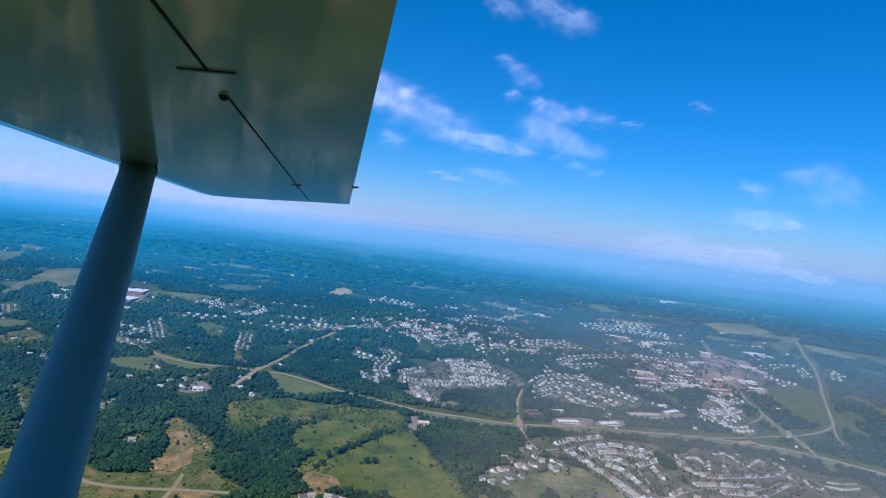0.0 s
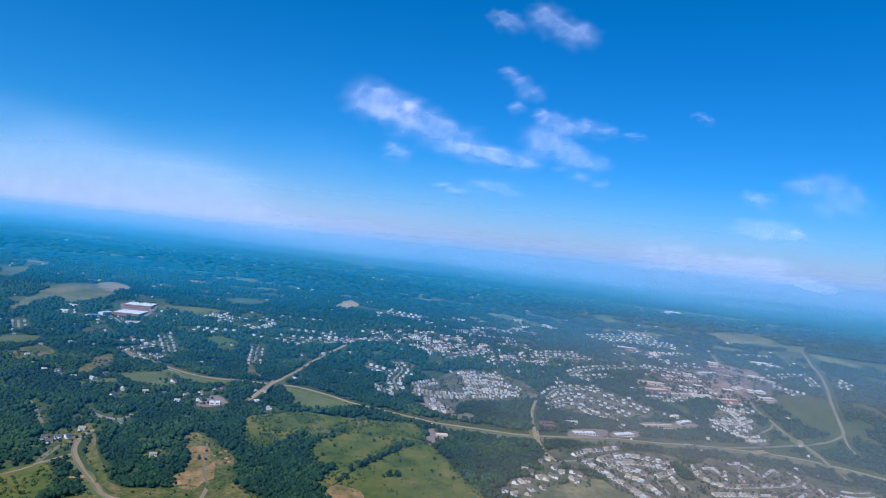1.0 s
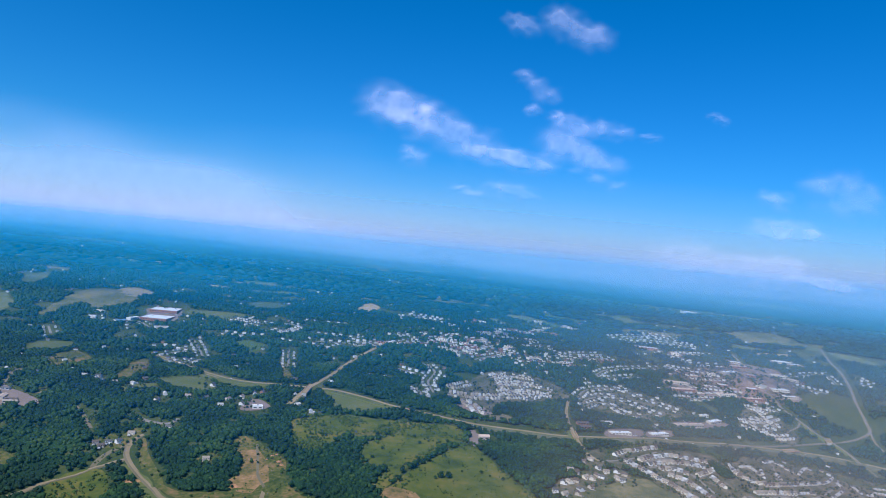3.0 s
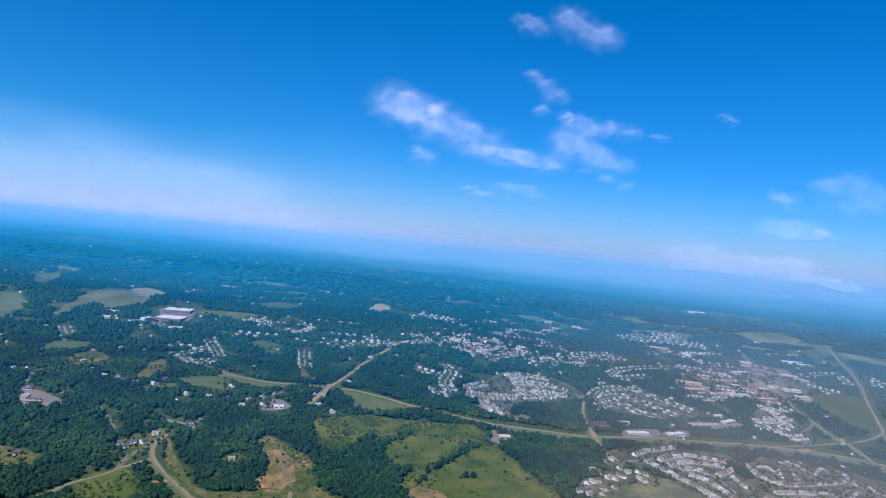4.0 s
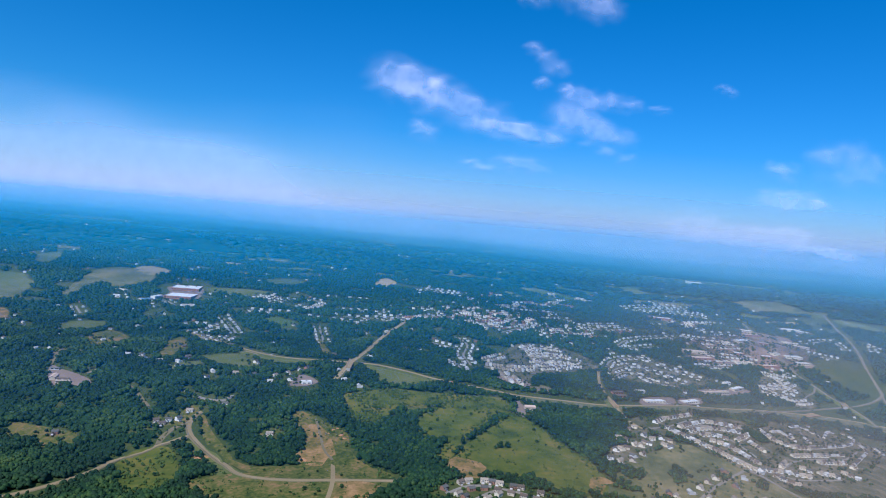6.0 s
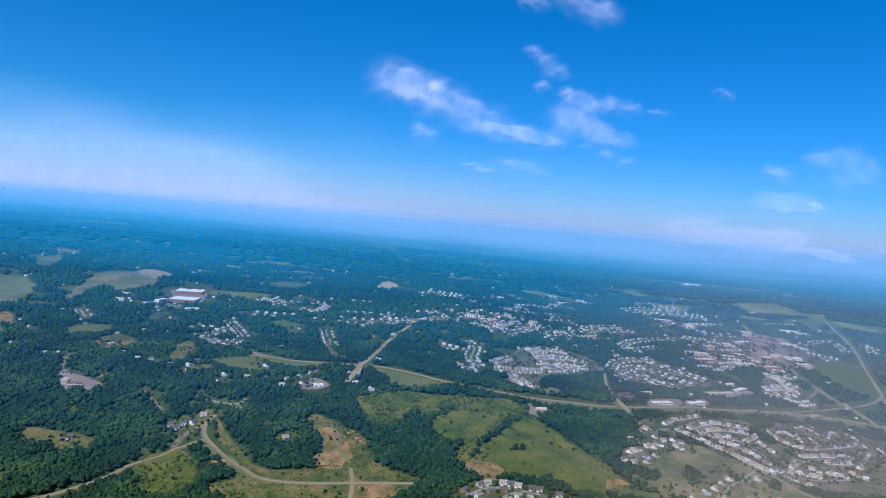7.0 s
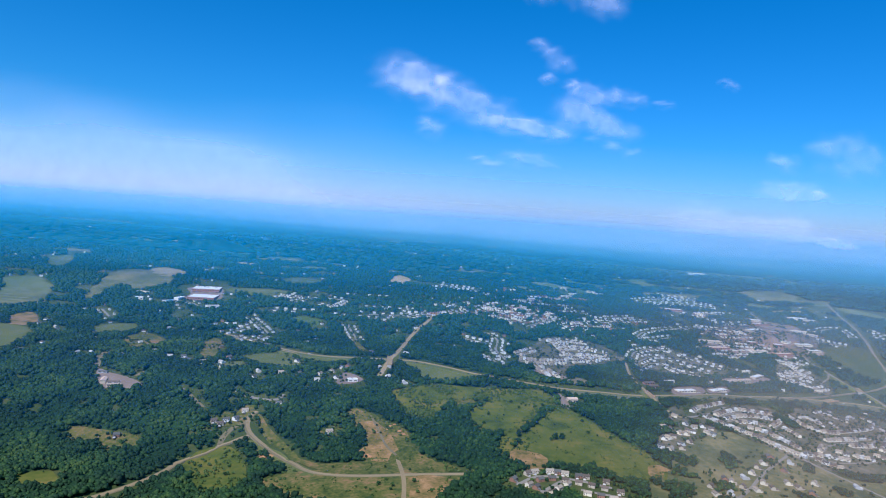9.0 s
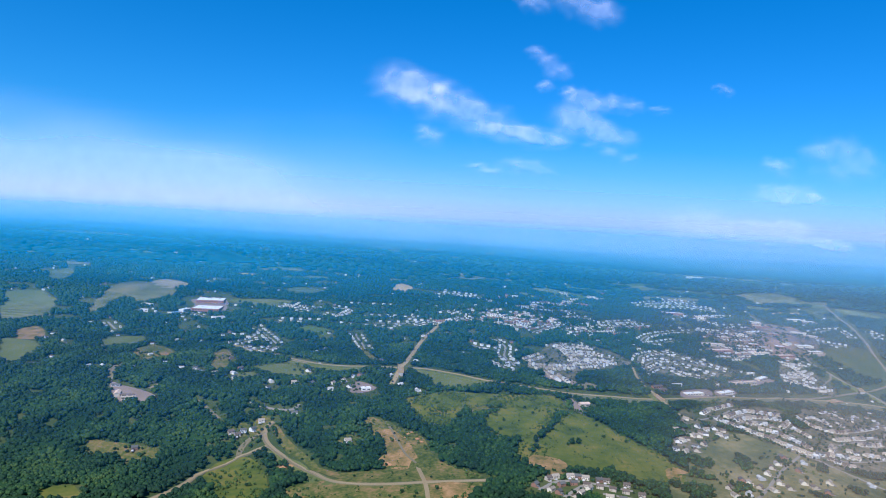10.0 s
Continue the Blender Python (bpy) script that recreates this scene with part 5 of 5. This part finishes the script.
# bushy pasture and the frayed edges of the woods
x, y, rnd = scatter(-640, 30, 690, 1130, 5.0, 25)
brush = np.zeros(len(x), bool)
for kind, pts, mat, label in FIELDS:
    if kind == "brush":
        brush |= inside(np.array(pts, float), x, y)
rim = np.zeros(len(x), bool)
for kind, pts, mat, label in FIELDS[:5]:
    q = np.array(pts, float)
    mid = q.mean(0)
    rim |= inside(q, x, y) & ~inside(mid + (q - mid) * 0.86, x, y)
keep = (brush & (patchy(x, y, 55, 4) + rnd.uniform(-0.7, 0.7, len(x)) > -0.1)) | (rim & (rnd.uniform(0, 1, len(x)) < 0.36))
keep |= (np.abs(x + 262) < 22) & (np.abs(y - 752) < 12) & (rnd.uniform(0, 1, len(x)) < 0.4)
keep &= np.array([np.hypot(ROAD_PTS[:, 0] - a, ROAD_PTS[:, 1] - b).min() > 9 for a, b in zip(x, y)])
x, y = x[keep], y[keep]
woods("bushes", x, y, rnd.uniform(1.0, 2.9, len(x)), rnd.uniform(1.6, 5.0, len(x)), [crown(1, 3, s) for s in (26, 27)], M_BUSH, "yellow-green bushes and young trees at the wood edge")

# clumps of trees on the rough field between the estates
x, y, rnd = scatter(-40, 420, 600, 960, 5.0, 34)
rough = next(pts for kind, pts, mat, label in FIELDS if "between the housing estates" in label)
lane_gap = np.array([min((a - q[0]) ** 2 + (b - q[1]) ** 2 for q in [*LANE_HOUSES, *NEW_STREETS[8], *NEW_STREETS[9]]) for a, b in zip(x, y)]) ** 0.5
keep = inside(np.array(rough, float), x, y) & (patchy(x, y, 75, 21) + rnd.uniform(-0.25, 0.25, len(x)) + np.clip((90 - x) / 120, -0.5, 0.6) > 0.62) & (lane_gap > 11)
x, y = x[keep], y[keep]
woods("woods", x, y, rnd.uniform(2.4, 5.0, len(x)), rnd.uniform(4.5, 8.5, len(x)), [crown(1, 3, s) for s in (35, 36)], M_TREES, "dark green tree clumps on rough grass")

# round copse in the housing estate
x, y, rnd = scatter(317, 361, 1095, 1183, 4.0, 38)
keep = np.hypot(x - 339, (y - 1139) / 2.2) < 17
x, y = x[keep], y[keep]
woods("woods", x, y, rnd.uniform(2.4, 4.4, len(x)), rnd.uniform(5.5, 8.0, len(x)), [crown(1, 3, s) for s in (39, 40)], M_TREES, "round dark copse amid the housing estate")

# shrubs in the open grass
x, y, rnd = scatter(-560, 30, 580, 1040, 4.2, 17)
inside_any = np.zeros(len(x), bool)
for kind, pts, mat, label in FIELDS[:8]:
    inside_any |= inside(np.array(pts, float), x, y)
road_gap = np.concatenate([np.sqrt(((a[:, None] - ROAD_PTS[None, :, 0]) ** 2 + (b[:, None] - ROAD_PTS[None, :, 1]) ** 2).min(1)) for a, b in zip(np.array_split(x, 20), np.array_split(y, 20))])
keep = inside_any & (patchy(x, y, 38, 3) + rnd.uniform(-0.9, 0.9, len(x)) > 0.95) & (road_gap > 8)
x, y = x[keep], y[keep]
woods("shrubs", x, y, rnd.uniform(0.5, 1.5, len(x)), rnd.uniform(0.7, 2.2, len(x)), [crown(1, 1, s) for s in (18, 19)], M_BUSH, "low green shrubs scattered over rough grass")

# rank growth on cleared ground beside roads, drives and wood edges
x, y, rnd = scatter(-900, 420, 600, 1180, 4.6, 28)
free = is_clear(x, y)
for pts in [q[1] for q in FIELDS] + [q[0] for q in PAVED]:
    free &= ~inside(np.array(pts, float), x, y)
x, y = x[free], y[free]
paths = np.concatenate([ROAD_PTS, *[spline(q, 5.0) for q in (BYPASS, *NEW_STREETS)], *[spline(q, 5.0) for e in ("south",) for q in STREETS[e][2]], spline([(-432, 950), (-408, 1055), (-400, 1130), (-394, 1212)], 5.0), spline([(118, 1056), (101, 1098), (94, 1165)], 5.0), spline([(-607, 961), (-584, 947), (-559, 939), (-538, 940), (-533, 956)], 5.0), spline([(-774, 979), (-757, 1019), (-724, 1041), (-682, 1031), (-642, 1070), (-619, 1061)], 5.0)])
things = np.concatenate([paths, np.array([(q[0], q[1]) for q in spots])])
near = np.concatenate([np.sqrt(((a[:, None] - things[None, :, 0]) ** 2 + (b[:, None] - things[None, :, 1]) ** 2).min(1)) for a, b in zip(np.array_split(x, 60), np.array_split(y, 60))])
keep = (near > 7.5) & (patchy(x, y, 30, 12) + rnd.uniform(-0.8, 0.8, len(free))[:len(x)] > 0.1) & ((x < 40) | (y > 1040))
x, y = x[keep], y[keep]
woods("bushes", x, y, rnd.uniform(0.8, 2.4, len(x)), rnd.uniform(1.2, 4.2, len(x)), [crown(1, 2, s) for s in (29, 30)], M_BUSH, "green bushes along roadsides and wood edges")

# ---- single trees ----


def build_tree(seed, high, spread):
    rnd = random.Random(seed)
    th = empty("tree", pose(0, 0, -500), "green broadleaf tree standing in open grass", "tree", "single trees")
    bm = bmesh.new()
    bmesh.ops.create_cone(bm, cap_ends=True, segments=7, radius1=0.35, radius2=0.16, depth=high * 0.55, matrix=pose(0, 0, high * 0.275 - 0.3))
    for k in range(5):
        a = 72 * k + rnd.uniform(-20, 20)
        bmesh.ops.create_cone(bm, cap_ends=True, segments=5, radius1=0.15, radius2=0.05, depth=spread, matrix=pose(0, 0, high * (0.32 + 0.05 * k), 0, 0, a) @ pose(spread * 0.36, 0, spread * 0.25, 0, 55, 0))
    part("trunk", bm, M_BARK, th)
    bm = bmesh.new()
    for k in range(26):
        a, t = rnd.uniform(0, 6.28), rnd.random()
        rr = spread * math.sqrt(rnd.random()) * (0.95 if t < 0.6 else 0.6)
        s = spread * rnd.uniform(0.22, 0.40)
        made = bmesh.ops.create_icosphere(bm, subdivisions=1, radius=s, matrix=pose(rr * math.cos(a), rr * math.sin(a), high * (0.35 + 0.55 * t), rnd.uniform(0, 90), 0, rnd.uniform(0, 90)))
        for v_ in made["verts"]:
            v_.co += Vector([rnd.uniform(-0.25, 0.25) * s for _ in range(3)])
    part("crown", bm, M_LEAF, th)
    return th


TREES = [build_tree(1, 9, 4.2), build_tree(2, 5, 2.6), build_tree(3, 3, 1.6)]
rnd = random.Random(8)
singles = [(-128, 868, 0), (-135, 862, 1), (-118, 872, 0)]
for x0, x1, y0, y1, count in ((-400, -260, 690, 900, 34), (-190, -10, 800, 1010, 14), (-250, -140, 900, 1020, 7), (-395, -290, 920, 1040, 6), (-520, -420, 735, 830, 18), (-560, -480, 640, 790, 16), (-360, -230, 1120, 1200, 10), (-620, -560, 830, 900, 8)):
    for _ in range(count):
        singles.append((rnd.uniform(x0, x1), rnd.uniform(y0, y1), rnd.choice((1, 2, 2, 2))))
for x, y, k in singles:
    if np.hypot(ROAD_PTS[:, 0] - x, ROAD_PTS[:, 1] - y).min() < 9:
        continue
    copy_thing(TREES[k], pose(x, y, float(land(x, y)) + 0.3, 0, 0, rnd.uniform(0, 360)))
for k in TREES:
    for o in [*k.children_recursive, k]:
        bpy.data.objects.remove(o)

# ---- haze in the distance, imitated by upright tinted sheets ----
# Aerial haze put into sheet colours; the far ones also pale the low sky.
HAZE = [  # distance, density, extra warm tint eastward imitating window glare, colour, climb from nothing to full, top
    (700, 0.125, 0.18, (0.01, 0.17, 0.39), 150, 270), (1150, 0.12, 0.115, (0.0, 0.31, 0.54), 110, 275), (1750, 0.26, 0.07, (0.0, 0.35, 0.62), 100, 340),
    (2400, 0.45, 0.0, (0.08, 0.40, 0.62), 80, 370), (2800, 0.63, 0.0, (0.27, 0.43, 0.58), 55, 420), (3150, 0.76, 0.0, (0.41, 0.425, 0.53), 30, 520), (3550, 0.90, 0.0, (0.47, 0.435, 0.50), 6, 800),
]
# Warm tint imitating the milky glare of the cabin window, not airborne dust.
GLARE_TINT = (0.63, 0.43, 0.32)
for yy, dens, more, col, reach, high in HAZE:
    hx_ = np.linspace(-6500, 6500, 105)
    foot = land(hx_, np.full(105, yy))
    east = np.clip((hx_ - 0.08 * yy + 190) / (0.32 * yy), 0, 1) ** 1.3
    west = np.clip((-hx_ / yy - 0.22) / 0.35, 0, 1) * (0.45 if 1500 < yy < 2600 else 0.0)
    base = 300 if high > 300 else 240
    heights = [0.0, 0.4 * reach, reach, *(base + q * (high - base) for q in (0.15, 0.4, 0.7, 1.0))]
    fade = [0.0, 0.4, 1.0, 0.74, 0.38, 0.12, 0.0]
    low = [0.3, 1.0, 0.5, 0.25, 0.1, 0.0, 0.0]
    verts, vals, glare = [], [], []
    for hh, fd, lw in zip(heights, fade, low):
        for xx_, fz, ea, we in zip(hx_, foot, east, west):
            verts.append((xx_, yy, min(fz + hh, base - 1.0) if hh <= reach else hh))
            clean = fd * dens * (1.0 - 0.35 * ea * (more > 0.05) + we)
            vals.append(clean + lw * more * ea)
            glare.append(lw * more * ea / max(1e-4, clean + lw * more * ea))
    n = len(hx_)
    faces = [(j * n + i, j * n + i + 1, (j + 1) * n + i + 1, (j + 1) * n + i) for j in range(len(heights) - 1) for i in range(n - 1)]
    ob = link_mesh("haze", verts, faces, haze_material(col, GLARE_TINT))
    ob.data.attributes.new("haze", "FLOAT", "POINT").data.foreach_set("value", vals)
    ob.data.attributes.new("glare", "FLOAT", "POINT").data.foreach_set("value", glare)
    tagged(ob, "upright tinted sheet imitating summer haze over the distant land", "haze", "", "structure")

# ---- clouds, and a sheet for the pale horizon glare ----
CLOUDS = []  # both ends of each bank (across, height), puffs, half width and half height of a puff, density
CLOUDS += [((-521, 820), (-353, 772), 5, 60, 34, 0.52), ((-353, 772), (-141, 684), 6, 60, 34, 0.52), ((-140, 682), (69, 641), 6, 52, 20, 0.46), ((134, 806), (203, 777), 3, 36, 26, 0.42)]
CLOUDS += [((117, 734), (295, 664), 5, 48, 34, 0.46), ((282, 788), (344, 777), 2, 32, 20, 0.36), ((75, 1178), (212, 1100), 5, 38, 27, 0.44)]
CLOUDS += [((-70, 1158), (-10, 1130), 3, 28, 20, 0.30), ((-4, 949), (71, 895), 3, 32, 20, 0.4), ((31, 831), (109, 814), 2, 28, 16, 0.4), ((198, 630), (353, 583), 3, 28, 16, 0.3)]
CLOUDS += [((-412, 638), (-376, 627), 2, 28, 20, 0.4), ((-216, 527), (-153, 512), 2, 32, 14, 0.4), ((-56, 541), (56, 526), 3, 40, 18, 0.38), ((663, 864), (699, 859), 2, 20, 18, 0.35)]
CLOUDS += [((434, 775), (464, 767), 2, 24, 12, 0.16), ((868, 606), (928, 595), 2, 36, 28, 0.26), ((1079, 646), (1201, 607), 4, 61, 40, 0.26)]
CLOUDS += [((890, 487), (1038, 481), 4, 48, 22, 0.34), ((588, 345), (975, 342), 9, 60, 32, 0.26), ((1036, 320), (1135, 309), 3, 48, 16, 0.34)]
# Added sheet for the glare above the left horizon, no cloud bank.
CLOUDS += [((-2500, 390), (-1000, 320), 6, 480, 150, 0.36)]
cloud_rnd = random.Random(5)
for (x0, z0), (x1, z1), count, su, sv, strong in CLOUDS:
    puffs = []
    for k in range(count):
        f = k / max(1, count - 1)
        size = cloud_rnd.uniform(0.6, 1.25)
        puffs.append((x0 + (x1 - x0) * f + cloud_rnd.uniform(-0.3, 0.3) * su, z0 + (z1 - z0) * f + cloud_rnd.uniform(-0.45, 0.45) * sv, su * size * 1.2, sv * size * cloud_rnd.uniform(0.85, 1.4)))
    xa, xb, za, zb = min(x0, x1) - 3 * su, max(x0, x1) + 3 * su, min(z0, z1) - 3 * sv, max(z0, z1) + 3 * sv
    nu, nv = 48, 30
    verts, vals = [], []
    for i in range(nu):
        for j in range(nv):
            px, pz = xa + (xb - xa) * i / (nu - 1), za + (zb - za) * j / (nv - 1)
            qx = px + 0.5 * su * noise.noise((px / su, pz / sv, 4.4))
            qz = pz + 0.7 * sv * noise.noise((px / su, pz / sv, 9.1))
            d = min(1.0, sum(math.exp(-((qx - a) / c) ** 2 - ((qz - b) / e) ** 2) for a, b, c, e in puffs))
            verts.append((px, 2350 - 12 * d, pz))
            vals.append(max(0.0, d - 0.05) * strong * 0.66 * (1.0 if su < 300 else min(1.0, max(0.0, (pz - 280) / 45))) if 0 < i < nu - 1 and 0 < j < nv - 1 else 0.0)
    faces = [(i * nv + j, (i + 1) * nv + j, (i + 1) * nv + j + 1, i * nv + j + 1) for i in range(nu - 1) for j in range(nv - 1)]
    faces = [f for f in faces if max(vals[k] for k in f) > 0.0]
    ob = link_mesh("cloud", verts, faces, M_CLOUD if su < 300 else M_VEIL, True)
    ob.data.attributes.new("vapour", "FLOAT", "POINT").data.foreach_set("value", vals)
    tagged(ob, "wispy white sky sheet for fair-weather cloud and horizon glare", "cloud", "", "structure")

# ---- the aircraft's wing and strut, where the flight begins ----
CRAFT = Matrix(((-0.2182, -0.9741, -0.0598, -2.832), (0.9757, -0.2190, 0.0075, 2.587), (-0.0204, -0.0567, 0.9982, 299.924), (0, 0, 0, 1)))
wing = empty("aircraft_wing", CRAFT, "high aircraft wing with one strut, glossy paint, underside shade in its colour", "aircraft wing")


def wing_skin(s0, s1, c0, c1, thick=0.16):
    """A stretch of wing between two stations along the span; c0 and c1 are its aft and fore edges from the trailing edge."""
    bm = bmesh.new()
    lo = [(0.0, 0.000), (0.303, 0.0), (0.60, -0.004), (0.90, -0.004), (1.04, 0.000), (1.13, 0.014), (1.17, 0.046)]
    hi = [(1.15, 0.110), (1.05, 0.150), (0.85, 0.175), (0.5, 0.150), (0.303, 0.100), (0.0, 0.012)]
    prof = [q for q in lo + hi if c0 - 1e-6 <= q[0] <= c1 + 1e-6]
    rings = []
    for s in np.linspace(s0, s1, 7):
        rings.append([bm.verts.new((s, c - 0.046, 0.295 + z)) for c, z in prof])
    m = len(prof)
    for a, b in zip(rings, rings[1:]):
        for i in range(m):
            bm.faces.new((a[i], a[(i + 1) % m], b[(i + 1) % m], b[i]))
    bm.faces.new(rings[0][::-1]), bm.faces.new(rings[-1])
    bmesh.ops.recalc_face_normals(bm, faces=bm.faces)
    return bm


# Reaches inboard out of view, extended there to keep sun off the strut.
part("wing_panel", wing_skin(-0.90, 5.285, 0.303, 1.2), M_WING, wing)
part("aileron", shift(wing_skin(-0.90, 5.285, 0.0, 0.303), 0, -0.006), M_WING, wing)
part("hinge_gap", boxed(2.79, 0.255, 0.297, 4.98, 0.0036, 0.008), M_SEAL, wing, "thin black hinge line")
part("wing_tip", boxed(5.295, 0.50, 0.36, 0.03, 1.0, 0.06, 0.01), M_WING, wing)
for at, size in ((1.24, 1.0), (3.70, 0.6)):
    bm = bmesh.new()
    tri = [(at, 0.255 - 0.052 * size), (at, 0.255 + 0.052 * size), (at + 0.20 * size, 0.268), (at + 0.21 * size, 0.250)]
    ends = [[bm.verts.new((p, q, z)) for p, q in tri] for z in (0.2945, 0.2895)]
    for i in range(4):
        j = (i + 1) % 4
        bm.faces.new((ends[0][i], ends[0][j], ends[1][j], ends[1][i]))
    bm.faces.new(ends[0]), bm.faces.new(ends[1][::-1])
    bmesh.ops.recalc_face_normals(bm, faces=bm.faces)
    part("hinge_bracket", bm, M_WING, wing, "small triangular painted hinge bracket")
    part("bracket_seam", boxed(at - 0.002, 0.255, 0.2930, 0.0012, 0.104 * size, 0.0020), M_SEAL, wing)
    bm = bmesh.new()
    bmesh.ops.create_icosphere(bm, subdivisions=2, radius=0.011 * size, matrix=pose(at + 0.19 * size, 0.257, 0.289))
    part("hinge_bolt", bm, M_SEAL, wing)
part("static_wick", boxed(3.57, -0.062, 0.293, 0.012, 0.035, 0.010), M_SEAL, wing)
top, low = Vector((3.158, 0.916, 0.295)), Vector((0.85, 0.466, -0.843))
axis = (top - low).normalized()
fore = (Vector((0, 1, 0)) - axis * axis.y).normalized()
flat_side = axis.cross(fore)
bm = bmesh.new()
rings = []
for t in np.linspace(0, 1, 9):
    c = low.lerp(top, t)
    rings.append([bm.verts.new(c + fore * (0.075 * math.cos(a)) + flat_side * 0.058 * math.sin(a)) for a in np.linspace(0, 2 * math.pi, 20, endpoint=False)])
for a, b in zip(rings, rings[1:]):
    for i in range(20):
        bm.faces.new((a[i], a[(i + 1) % 20], b[(i + 1) % 20], b[i]))
bm.faces.new(rings[0][::-1]), bm.faces.new(rings[-1])
bmesh.ops.recalc_face_normals(bm, faces=bm.faces)
for q in bm.faces:
    q.smooth = True
strut = part("strut", bm, M_STRUT, wing, "streamlined blue-grey strut")
bm = bmesh.new()
rings = []
for t, k in ((-0.072, 1.01), (-0.072, 1.05), (-0.066, 1.07), (-0.060, 1.05), (-0.060, 1.01)):
    rings.append([bm.verts.new(top + axis * t + fore * 0.075 * k * math.cos(a) + flat_side * 0.058 * k * math.sin(a)) for a in np.linspace(0, 2 * math.pi, 24, endpoint=False)])
for a, b in zip(rings, rings[1:]):
    for i in range(24):
        bm.faces.new((a[i], a[(i + 1) % 24], b[(i + 1) % 24], b[i]))
part("strut_cuff", bm, M_SEAL, strut, "dark sealing ring where the strut meets the wing")
